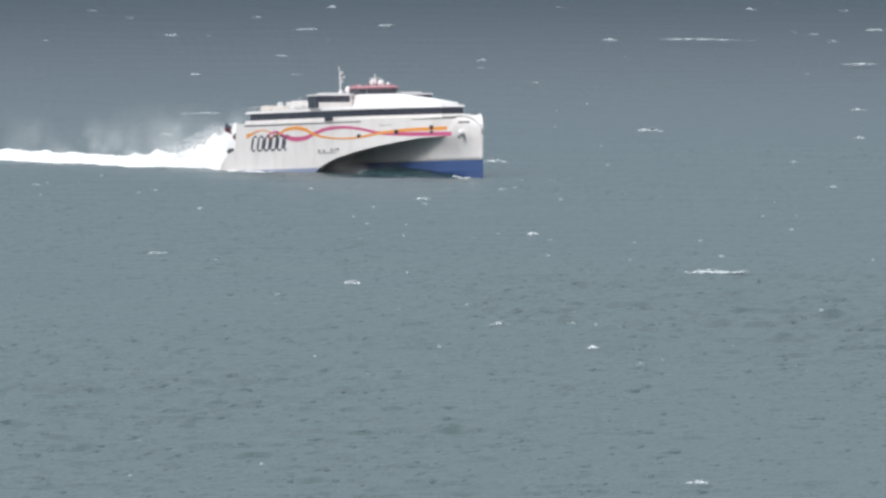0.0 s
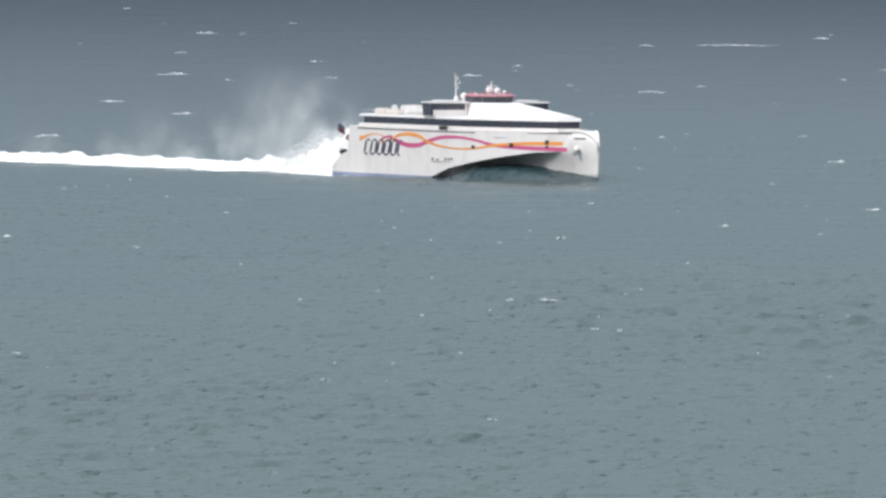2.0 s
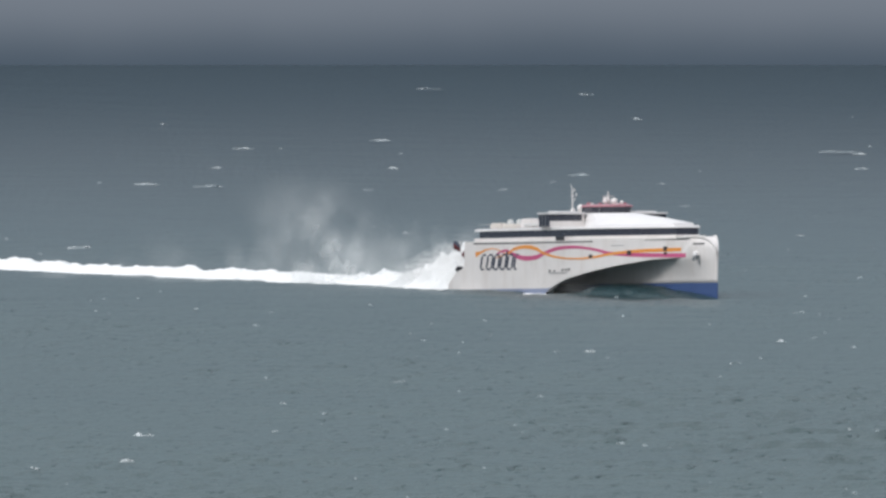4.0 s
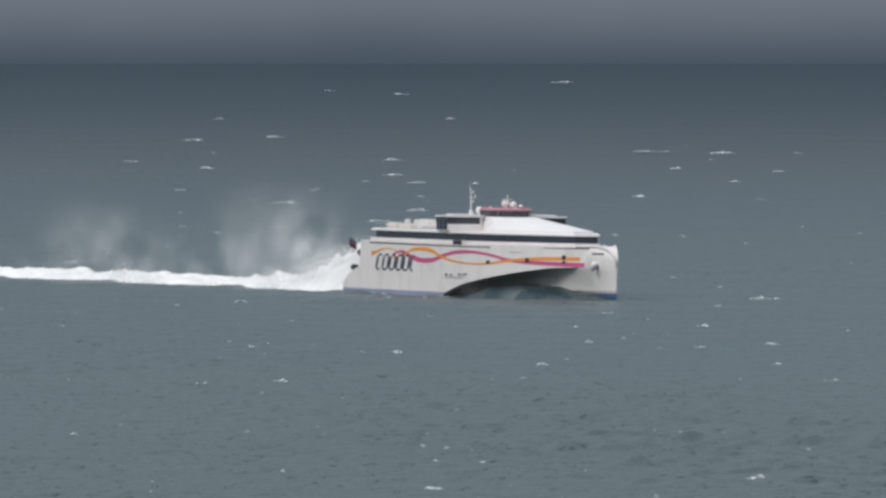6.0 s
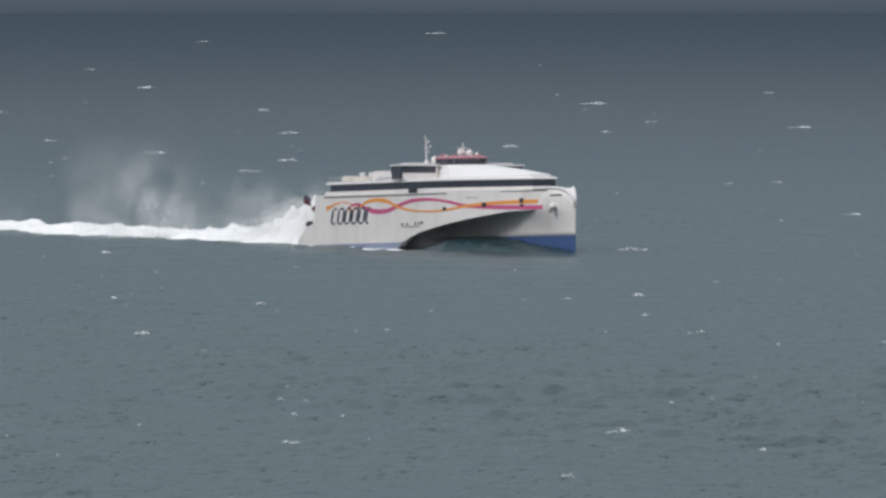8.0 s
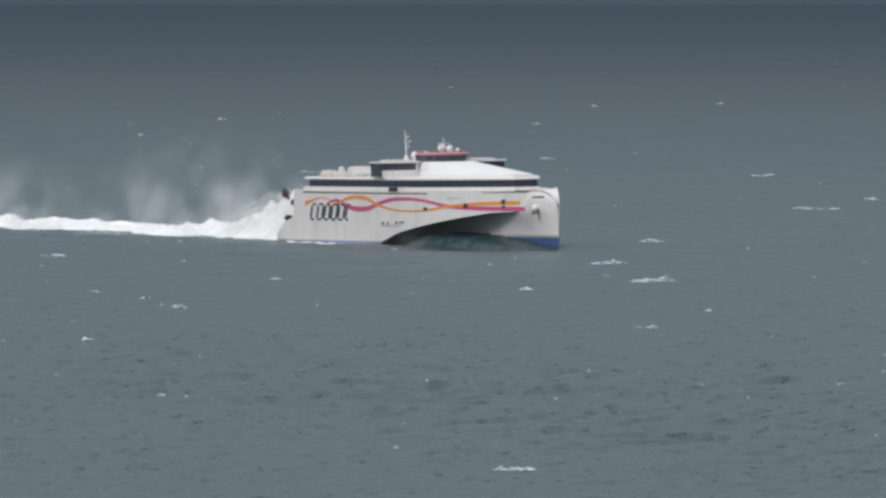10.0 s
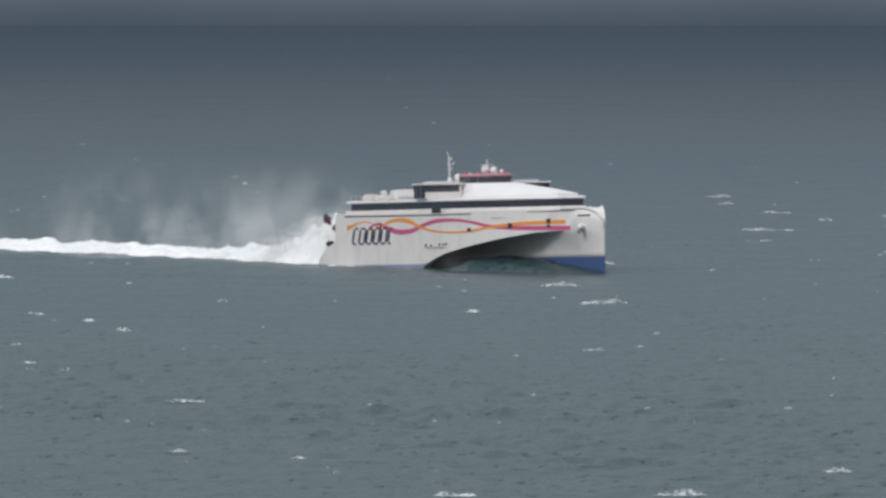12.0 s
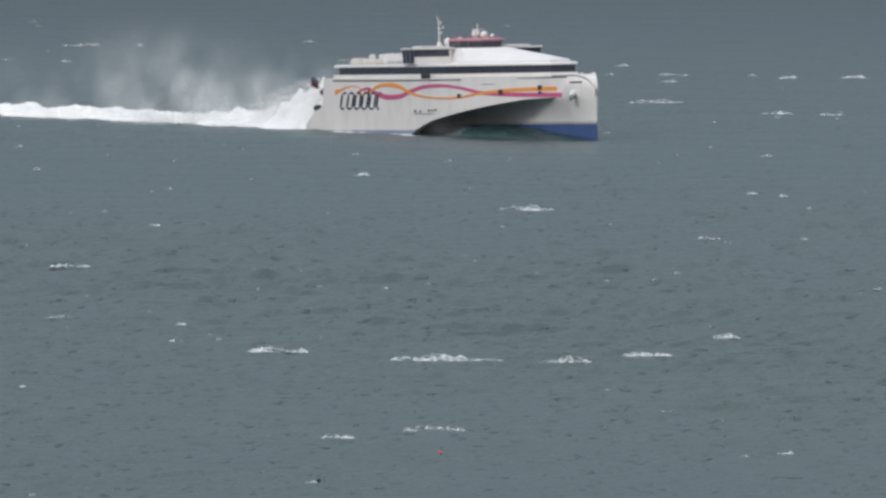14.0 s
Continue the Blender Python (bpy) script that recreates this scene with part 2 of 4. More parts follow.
def sea():
    rng = np.random.default_rng(7)
    near = np.array([0, 60, 150, 300, 450, 560, 640])
    px = np.linspace(EYE / 690, EYE / 3300, 1080)
    ranges = np.concatenate([near, EYE / px, np.linspace(3300, HORIZON, 150)[1:]])
    az = np.radians(np.concatenate([np.linspace(-180, -5.4, 36)[:-1], np.linspace(-5.4, 4.2, 600), np.linspace(4.2, 180, 36)[1:]]))
    r, a = np.meshgrid(ranges, az, indexing="ij")
    x, y = r * np.sin(a), r * np.cos(a)
    z = np.zeros_like(x)
    squeeze = np.where(r > 3300, r * (EYE - sea_level(r)) / EYE / np.maximum(r, 1), 1.0)
    step = np.gradient(ranges)[:, None]
    for i in range(80):
        lam = 2.6 * (42 / 2.6) ** (rng.random() ** 1.2)
        way = math.atan2(DRIFT[1], DRIFT[0]) + rng.normal(0, 0.55)
        k = 2 * math.pi / lam
        amp = 0.030 * lam ** 0.12 * rng.uniform(0.5, 1.3)
        fade = np.exp(-(0.9 * step * abs(math.sin(way)) / lam) ** 2) * np.exp(-(r * 0.00026 * 0.9 * abs(math.cos(way)) / lam) ** 2)
        ph = k * (x * math.cos(way) + y * math.sin(way)) + rng.uniform(0, 6.3)
        z += amp * fade * (np.sin(ph) + 0.22 * np.cos(2 * ph))
    for lam, way, ph0 in ((46, -1.9, 0.3), (58, -1.55, 2.1), (71, -1.3, 4.0), (37, -2.2, 1.1)):
        z += 0.15 * np.sin(2 * math.pi / lam * (x * math.cos(way) + y * math.sin(way)) + ph0)
    # short steep waves ride on the backs of the longer ones
    crest = np.clip(z / 0.16 - 0.2, 0, 1.6)
    short = np.zeros_like(x)
    for i in range(36):
        lam = rng.uniform(2.4, 6.0)
        way = math.atan2(DRIFT[1], DRIFT[0]) + rng.normal(0, 0.5)
        fade = np.exp(-(0.9 * step * abs(math.sin(way)) / lam) ** 2) * np.exp(-(r * 0.00026 * 0.9 * abs(math.cos(way)) / lam) ** 2)
        short += 0.009 * fade * np.sin(2 * math.pi / lam * (x * math.cos(way) + y * math.sin(way)) + rng.uniform(0, 6.3))
    z += short * crest
    gust = 0.8 + 0.35 * np.sin(x / 61 + 1.3) * np.sin(y / 173) + 0.2 * np.sin(x / 23 + y / 97)
    z = z * gust * squeeze * np.clip((r - 300) / 400, 0, 1) + sea_level(r)
    nr, na = r.shape
    me = bpy.data.meshes.new("sea")
    me.vertices.add(nr * na)
    me.vertices.foreach_set("co", np.stack([x, y, z], -1).astype(np.float32).ravel())
    i, j = np.meshgrid(np.arange(nr - 1), np.arange(na - 1), indexing="ij")
    base = (i * na + j).ravel()
    quads = np.stack([base, base + 1, base + na + 1, base + na], -1).astype(np.int32)
    me.loops.add(quads.size)
    me.polygons.add(len(quads))
    me.loops.foreach_set("vertex_index", quads.ravel())
    me.polygons.foreach_set("loop_start", np.arange(0, quads.size, 4, dtype=np.int32))
    me.polygons.foreach_set("loop_total", np.full(len(quads), 4, dtype=np.int32))
    me.polygons.foreach_set("use_smooth", np.ones(len(quads), dtype=bool))
    me.update(calc_edges=True)
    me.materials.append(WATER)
    return tagged(new("water", me), "choppy grey-green sea with wind waves", "sea", kind="structure")


water = sea()


def haze_material(name, low, high):
    """Rain haze painted as glow: dark down on the sea, paler upwards between two heights."""
    m = bpy.data.materials.new(name)
    m.use_nodes = True
    n, l = m.node_tree.nodes, m.node_tree.links
    n.remove(n["Principled BSDF"])
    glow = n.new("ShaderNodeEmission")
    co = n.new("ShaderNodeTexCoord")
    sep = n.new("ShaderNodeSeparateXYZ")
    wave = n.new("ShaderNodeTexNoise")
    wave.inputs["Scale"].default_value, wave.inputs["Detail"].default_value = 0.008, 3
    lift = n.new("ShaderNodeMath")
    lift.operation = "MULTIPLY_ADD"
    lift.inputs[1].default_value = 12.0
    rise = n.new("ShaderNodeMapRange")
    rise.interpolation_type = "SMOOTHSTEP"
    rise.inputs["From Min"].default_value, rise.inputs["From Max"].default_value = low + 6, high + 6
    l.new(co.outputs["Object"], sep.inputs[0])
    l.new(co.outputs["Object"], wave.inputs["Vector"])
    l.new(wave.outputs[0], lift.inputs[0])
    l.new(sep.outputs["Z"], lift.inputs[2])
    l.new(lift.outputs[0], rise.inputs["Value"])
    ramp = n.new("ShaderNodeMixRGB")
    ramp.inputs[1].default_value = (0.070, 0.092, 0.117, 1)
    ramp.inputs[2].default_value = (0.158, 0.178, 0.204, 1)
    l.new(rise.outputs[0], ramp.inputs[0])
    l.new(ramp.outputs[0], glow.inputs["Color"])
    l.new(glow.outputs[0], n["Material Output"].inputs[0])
    return m


def haze_bank(r, heights, mat, label):
    """Rain haze on the horizon: a far curved backdrop."""
    bm = bmesh.new()
    rings = []
    for i in range(61):
        a = radians(-15 + 30 * i / 60)
        rings.append([(r * math.sin(a), r * math.cos(a), z) for z in heights])
    loft(bm, rings, closed=False, caps=False)
    return tagged(new("backdrop", finish("backdrop", bm, mat)), label, "haze", kind="structure")


# self-lit haze backdrop, its dark foot toned to meet the sea's rim
haze_bank(4860, (10, 60, 140, 280), haze_material("rain_haze_glow", 44, 80), "glowing grey rain haze backdrop low over the horizon")

# ---- the ferry: a fast trimaran, x towards the bow from the transom, y to port, z up from the boot line ----
BEAM = [(0, 13.3), (60, 13.3), (66, 12.75), (70, 12.0), (75, 10.65), (80, 9.0), (85, 7.1), (90, 5.0), (94, 3.4), (97, 2.2), (100, 1.05), (102, 0.3)]
SHEER = [(0, 0.4), (4, 2.9), (8, 3.9), (8.6, 9.3), (90, 9.4), (95, 9.55), (97.5, 9.5), (99, 9.25), (100.2, 8.8), (101.2, 8.1), (102, 6.9)]
ARCH = [(0, -2.6), (46, -2.6), (50, -0.8), (54, 0.3), (58.5, 1.25), (63, 1.9), (69.4, 2.85), (76.3, 3.85), (85.7, 5.0), (94.7, 5.35), (102, 5.4)]
KEEL = [(0, 4.0), (40, 4.0), (60, 3.5), (75, 2.8), (85, 2.1), (92, 1.4), (97, 0.75), (101, 0.25), (102, 0.1)]
HOUSE = [(13, 12.3), (62, 12.3), (66, 11.7), (72, 9.9), (80, 6.4), (84, 4.5), (88, 2.4)]


def half(x):
    return lerp(x, BEAM)


def ribbon(points, width, offset):
    """A painted band that follows the starboard side, with thickness. Points: x, height."""
    bm = bmesh.new()
    line = smooth_curve(points, 8)
    rings = []
    for i, q in enumerate(line):
        a, b = line[max(i - 1, 0)], line[min(i + 1, len(line) - 1)]
        t = (b - a) / max(np.linalg.norm(b - a), 1e-6)
        w = lerp(i / (len(line) - 1), width) / 2
        ring = []
        for s, o in ((w, offset), (-w, offset), (-w, offset - 0.05), (w, offset - 0.05)):
            x, z = q[0] - t[1] * s * 0.6, q[1] + t[0] * s
            ring.append((x, -half(x) - o, z))
        rings.append(ring)
    loft(bm, rings)
    return bm


def outline(grow=0.0, x0=13.0):
    """The plan of the passenger deck, anticlockwise from its starboard quarter."""
    side = [(x, y) for x, y in HOUSE]
    side[0] = (x0, side[0][1])
    pts = [(x + (grow if x > 70 else 0), -y - grow * (1 if x < 75 else 0.7)) for x, y in side]
    port = [(x, -y) for x, y in reversed(pts)]
    ring = pts + port
    ring[0] = (x0 - grow, ring[0][1])
    ring[-1] = (x0 - grow, ring[-1][1])
    return ring


def mark(ship, name, x, z, w, h, mat, label="", deep=0.06):
    """A plate or opening on the starboard side."""
    bm = bmesh.new()
    ring = lambda o: [(x - w / 2, -half(x - w / 2) - o, z - h / 2), (x + w / 2, -half(x + w / 2) - o, z - h / 2),
                      (x + w / 2, -half(x + w / 2) - o, z + h / 2), (x - w / 2, -half(x - w / 2) - o, z + h / 2)]
    loft(bm, [ring(0.0), ring(deep)])
    return part(name, bm, mat, ship, label)


def ferry():
    ship = thing("ferry", "white high-speed trimaran car ferry with orange and magenta ribbons under way", "ship")

    # outer plating with both side hulls and the tunnels
    bm = bmesh.new()
    rings = []
    for x in [0, 2, 4, 6, 8, 8.6, 14, 20, 28, 36, 44, 46, 48, 50, 52, 54, 56, 58.5, 61, 63, 66, 69.4, 72, 75, 78, 80, 83, 85.7, 88, 90, 92, 94, 95.5, 97, 98.5, 99, 99.6, 100.2, 100.7, 101.2, 101.6, 102]:
        u, t, b = half(x), lerp(x, SHEER), lerp(x, ARCH)
        b = min(b, t - 0.3)
        inner = max(u - lerp(x, [(0, 3.6), (44, 3.4), (50, 1.2), (56, 0.5), (70, 0.25), (102, 0.1)]), 0.05)
        j = max(inner - 0.8, 0.03)
        wet = min(max(b + lerp(x, [(0, 4), (60, 3.0), (80, 1.4), (94, 0.5), (102, 0.2)]), 0.2 + b), t - 0.15)
        low = max(b, min(-0.6, t - 0.2)) if b < -0.6 else b + 0.03
        rings.append([(x, -u, t), (x, -u, low), (x, -u + 0.05, b), (x, -inner, b), (x, -j, wet), (x, j, wet), (x, inner, b), (x, u - 0.05, b), (x, u, low), (x, u, t)])
    loft(bm, rings, mat=lambda i, j: 1 if j in (1, 7) and rings[i][2][2] < -0.5 else 0)
    part("hull", bm, [WHITE, BOOT], ship, "white plating with slender side hulls")

    # centre hull
    for name, lo, hi, mat, label in (("centre_hull", 0.2, 6.2, WHITE, ""), ("underbody", -4.2, 0.2, BLUE, "blue painted underbody")):
        bm = bmesh.new()
        rings = []
        for x in [1, 20, 40, 50, 60, 68, 75, 80, 85, 88, 90, 91.5, 93, 94, 95, 96, 97, 98, 99, 99.6, 100.2, 100.7, 101.2, 101.6, 102.0]:
            k = lerp(x, KEEL)
            levels = [(hi, 1.0), ((lo + hi) / 2, 1.0), (lo, 1.0 if lo > 0 else 0.35)]
            if lo > 0:
                # forward, the sides flare out into the plating above
                flare = lerp(x, [(78, 0.0), (88, 0.45), (93, 1.0), (102, 1.0)])
                wide = k * 1.15 * (1 - flare) + (half(x) + 0.04) * flare
                top = lerp(x, [(90, 5.25), (93, 5.6), (95, 9.2), (97.5, 9.4), (99, 9.15), (100.2, 8.7), (101.2, 8.0), (102, 6.8)])
                shoulder = min(top, 5.35)
                levels = [(z, k + (wide - k) * min(1.0, (z - lo) / (shoulder - lo)) ** 1.5)
                          for z in (top, (top + shoulder) / 2, shoulder, *(lo + (shoulder - lo) * q for q in (0.85, 0.7, 0.5, 0.3, 0.15, 0.0)))]
                levels = [(z, w / k) for z, w in levels]
            rings.append([(x, -k * f, z) for z, f in levels] + [(x, k * f, z) for z, f in reversed(levels)])
        loft(bm, rings)
        part(name, bm, mat, ship, label, smooth=lo > 0)

    # ledge, window band, roof of the passenger deck
    for name, z0, z1, grow, mat, label, x0 in (("deck_ledge", 9.25, 9.95, 0.25, WHITE, "", 12.0), ("window_band", 9.95, 11.35, 0.0, GLASS, "long band of dark tinted windows", 14.0),
                                           ("deckhouse_roof", 11.35, 11.85, 0.35, ROOF, "", 12.6)):
        bm = bmesh.new()
        ring = outline(grow, x0)
        rings = [[(x, y, z0) for x, y in ring], [(x, y, z1) for x, y in ring]]
        if name == "deckhouse_roof":
            rings.insert(1, [(x, y, z1 - 0.15) for x, y in ring])
            rings[2] = [(x, y, z1) for x, y in outline(0.1, x0 + 0.2)]
        loft(bm, rings)
        part(name, bm, mat, ship, label)
    band = ship.children[-2]
    ring = outline(0.0, 14.0)
    for i in range(6):
        a, b = Vector(ring[i]), Vector(ring[i + 1])
        count = max(1, int((b - a).length / 2.4))
        for s in range(count):
            p = a.lerp(b, s / count)
            bm = bmesh.new()
            rod(bm, (p.x, p.y, 9.96), (p.x, p.y, 11.34), 0.035, n=6)
            part("mullion", bm, NAVY, band)
    mark(ship, "side_opening", 55.7, 9.55, 4.0, 0.8, DARK, "dark boarding door recess", 0.12)
    part("walkway_slot", ribbon([(13.0, 8.85), (30.0, 8.8), (50.0, 8.78), (69.0, 8.8)], [(0, 0.26), (1, 0.2)], 0.05), DARK, ship, "thin dark recessed walkway")
    part("walkway_slot", ribbon([(84.0, 8.95), (88.0, 8.95), (92.0, 9.0), (95.5, 9.05)], [(0, 0.12), (1, 0.22)], 0.05), DARK, ship, "thin dark recessed walkway")

    # upper house rising to the bridge
    bm = bmesh.new()
    base = [(49.4, -5.3), (57, -6.4), (70, -7.2), (80, -5.2), (86.5, -2.2)]
    mid = [(49.4, -5.0), (56, -5.2), (64, -4.8), (70.5, -3.4), (75, -1.6)]
    top = [(49.4, -4.6), (53, -4.6), (55.5, -4.0), (57.2, -2.4), (58, -0.9)]
    full = lambda pts, z: [(x, y, z) for x, y in pts] + [(x, -y, z) for x, y in reversed(pts)]
    loft(bm, [full(base, 11.8), full([(x + 0.02, y * 0.98) for x, y in base], 12.3), full(mid, 13.5), full(top, 14.75)])
    part("upper_house", bm, ROOF, ship, smooth=False)

    bm = bmesh.new()
    block(bm, 38.5, 48.7, -5.4, 5.4, 11.8, 14.9, 0.25)
    part("bridge_casing", bm, WHITE, ship)

    # bridge
    front = [(47, -4.4), (52, -4.4), (54.3, -3.2), (55.3, -1.2)]
    bm = bmesh.new()
    loft(bm, [full([(x - 0.1, y * 0.97) for x, y in front], 14.7), full([(x + 0.3, y * 1.02) for x, y in front], 16.0)])
    glazing = part("bridge_glazing", bm, GLASS, ship, "dark wraparound bridge windows")
    bm = bmesh.new()
    loft(bm, [full([(x + 0.5, y * 1.07) for x, y in front], 15.98), full([(x + 0.55, y * 1.08) for x, y in front], 16.25), full([(x, y * 0.95) for x, y in front], 16.5)])
    part("bridge_roof", bm, PINK, ship, "faded red bridge roof")
    for y in (-3.6, -2.2, -0.7, 0.7, 2.2, 3.6):
        bm = bmesh.new()
        rod(bm, (55.4 - abs(y) * 0.4, y, 14.8), (55.8 - abs(y) * 0.4, y * 1.02, 15.97), 0.07, n=6)
        part("mullion", bm, STEEL, glazing)
    for x, y, s in ((48.6, -3.4, 0.5), (50.5, -3.6, 0.35), (52.3, -2.6, 0.4), (53.6, 0.6, 0.3), (52.2, 3.0, 0.45), (49.6, 3.3, 0.4)):
        bm = bmesh.new()
        block(bm, x - s, x + s, y - s * 0.7, y + s * 0.7, 16.45, 16.45 + s, 0.06)
        part("roof_locker", bm, PINK if s > 0.38 else CREAM, ship)

    # bridge wings
    for side in (-1, 1):
        a, b = sorted((side * 5.3, side * 13.2))
        out = side * 13.2
        bm = bmesh.new()
        block(bm, 45.2, 50.4, a, b, 11.8, 14.6, 0.08)
        wing = part("bridge_wing", bm, WHITE, ship)
        # windows: a strip along the front and the back, full height at the outer end
        for x in (50.4, 45.2):
            bm = bmesh.new()
            block(bm, x - 0.05, x + 0.05, min(side * 13.24, side * 5.9), max(side * 13.24, side * 5.9), 13.2, 14.5, 0.02)
            strip = part("wing_glazing", bm, GLASS, wing, "dark wing windows")
            for y in (7.4, 9.2, 11.0):
                bm = bmesh.new()
                rod(bm, (x + (0.06 if x > 48 else -0.06), side * y, 13.35), (x + (0.06 if x > 48 else -0.06), side * y, 14.5), 0.05, n=6)
                part("mullion", bm, NAVY, strip)
        bm = bmesh.new()
        block(bm, 45.35, 50.4, min(out - 0.05, out + 0.05), max(out - 0.05, out + 0.05), 12.0, 14.5, 0.02)
        end = part("wing_end_glazing", bm, GLASS, wing, "full-height dark window at the wing's end")
        for x in (46.9, 48.6):
            bm = bmesh.new()
            rod(bm, (x, out + side * 0.07, 12.0), (x, out + side * 0.07, 14.5), 0.05, n=6)
            part("mullion", bm, STEEL, end)
        bm = bmesh.new()
        block(bm, 44.8, 51.0, a - 0.3, b + 0.3, 14.55, 14.88, 0.12)
        part("wing_roof", bm, ROOF, wing)
        bm = bmesh.new()
        block(bm, 45.6, 50.0, min(side * 11.4, side * 6.2), max(side * 11.4, side * 6.2), 14.85, 15.2, 0.14)
        part("wing_roof_box", bm, ROOF, wing)

    # aft deck: vents, liferafts, uptakes
    for x0, x1, y0, y1, z1, mat in ((28, 33.5, -9.6, -7.4, 13.9, WHITE), (33, 38, -6, 6, 13.0, CREAM), (15.5, 20, -10.8, -8.6, 13.1, BEIGE), (21, 26.5, -10.6, -8.4, 12.9, BEIGE),
                                    (15.5, 19, 5, 9, 13.1, CREAM), (24, 29, 5, 9, 13.3, CREAM)):
        bm = bmesh.new()
        block(bm, x0, x1, y0, y1, 11.83, z1, 0.25, 0.15)
        part("deck_casing", bm, mat, ship)
    for x in (35.5, 37.5, 39.5, 41.5):
        bm = bmesh.new()
        rod(bm, (x - 0.8, -11.3, 12.45), (x + 0.8, -11.3, 12.45), 0.42, n=12)
        part("liferaft_canister", bm, CREAM, ship)
    for x in (20.5, 25.0):
        bm = bmesh.new()
        rod(bm, (x, -8, 11.8), (x - 0.7, -8, 13.6), 0.75, 0.65, 12)
        part("exhaust_uptake", bm, DECK, ship)
    for x in np.arange(13.5, 43, 2.4):
        bm = bmesh.new()
        rod(bm, (x, -12.2, 11.8), (x, -12.2, 12.8), 0.03, n=5)
        part("rail_post", bm, WHITE, ship)
    bm = bmesh.new()
    rod(bm, (13.4, -12.2, 12.8), (43.4, -12.2, 12.8), 0.035, n=5)
    part("hand_rail", bm, WHITE, ship)

    # masts, radars, domes
    bm = bmesh.new()
    rod(bm, (39.6, -2.9, 14.8), (39.4, -2.9, 20.0), 0.17, 0.1, 8)
    rod(bm, (39.4, -2.9, 19.9), (39.0, -3.0, 20.9), 0.07, 0.05, 8)
    rod(bm, (39.6, -2.9, 14.8), (39.6, -2.9, 15.9), 0.6, 0.4, 10)
    mast = part("mast", bm, WHITE, ship)
    for z, w in ((17.5, 0.5), (18.5, 0.9), (19.4, 0.5)):
        bm = bmesh.new()
        rod(bm, (39.5, -2.9 - w * 0.5, z), (39.5, -2.9 + w, z), 0.06, n=6)
        rod(bm, (39.5, -2.9 + w, z), (39.5, -2.9 + w, z + 0.5), 0.11, n=6)
        part("yard", bm, WHITE, mast)
    bm = bmesh.new()
    rod(bm, (49.0, 0.6, 16.4), (49.0, 0.8, 19.2), 0.2, 0.1, 8)
    second = part("mast", bm, WHITE, ship)
    bm = bmesh.new()
    block(bm, 48.9, 49.1, -0.5, 2.1, 18.1, 18.28, 0.03)
    part("radar_scanner", bm, CREAM, second)
    for x, y, z, r in ((41.6, -2.0, 15.9, 0.78), (48.6, 0.6, 17.3, 0.85), (50.6, 1.4, 17.1, 0.75), (52.0, 2.4, 16.9, 0.4)):
        bm = bmesh.new()
        ball(bm, (x, y, z), r)
        rod(bm, (x, y, z - r - 0.5), (x, y, z - r * 0.6), r * 0.45, n=8)
        part("satellite_dome", bm, WHITE, ship, smooth=True)
    for y in (-0.8, 1.6):
        bm = bmesh.new()
        rod(bm, (51.5, y, 16.4), (51.5, y, 18.0), 0.05, n=5)
        part("aerial", bm, STEEL, ship)

    # painted ribbons and lettering blocks on the starboard side
    part("magenta_ribbon", ribbon([(24.6, 6.7), (29.0, 7.3), (32.5, 6.5), (37.7, 5.7), (43.8, 5.8), (48.1, 6.6), (54.2, 7.5), (60.8, 7.75), (65.5, 7.6), (70.1, 7.1), (73.7, 6.45), (77.3, 6.15), (81.2, 5.98), (85.7, 5.85), (94.3, 5.75)],
                                  [(0, 0.3), (0.1, 0.7), (0.2, 1.0), (0.45, 0.7), (0.6, 0.5), (0.8, 0.75), (1, 0.85)], 0.05), MAGENTA, ship, "magenta painted ribbon")
    part("orange_ribbon", ribbon([(24.5, 5.9), (29.9, 6.65), (33.4, 7.6), (38.6, 8.0), (43.8, 7.6), (47.3, 6.7), (52.5, 5.9), (59.3, 5.45), (65.5, 5.4), (70.1, 5.7), (73.7, 6.15), (77.8, 6.5), (81.2, 6.7), (85.7, 6.85), (93.1, 6.95)],
                                 [(0, 0.2), (0.15, 0.6), (0.25, 0.8), (0.35, 0.6), (0.5, 0.3), (0.7, 0.5), (1, 0.75)], 0.06), ORANGE, ship, "orange painted ribbon")
    part("orange_ribbon", ribbon([(14.0, 6.6), (16.5, 7.0), (19.3, 7.55), (23.0, 7.75), (26.3, 7.3), (29.0, 6.6)], [(0, 1.1), (0.2, 0.5), (0.5, 0.25), (1, 0.15)], 0.045), ORANGE, ship, "orange painted ribbon")
    # the wordmark: plain leaning bars of its size and colour
    def bar(points, width):
        part("wordmark_bar", ribbon(points, [(0, width * 0.8), (0.5, width), (1, width * 0.8)], 0.09), NAVY, ship)

    for x, w, z1 in ((16.4, 2.0, 6.5), (19.4, 2.4, 6.5), (22.8, 2.3, 6.5), (26.1, 2.4, 7.5), (29.5, 2.4, 6.5), (33.0, 1.6, 6.5)):
        lean = 0.40
        bar([(x, 3.7), (x + lean * 1.4, 5.0), (x + lean * 2.6, 6.2)], 1.15)
        if w > 2.1:
            bar([(x + w, 3.7), (x + w + lean * 1.4, 5.0), (x + w + lean * (z1 - 3.9), z1 - 0.3)], 1.15)
        for z in (3.55, 6.4):
            bar([(x + 0.3 + lean * (z - 3.6), z), (x + w / 2 + lean * (z - 3.6), z + (0.08 if z > 5 else -0.08)), (x + w - 0.3 + lean * (z - 3.6), z)], 0.42)

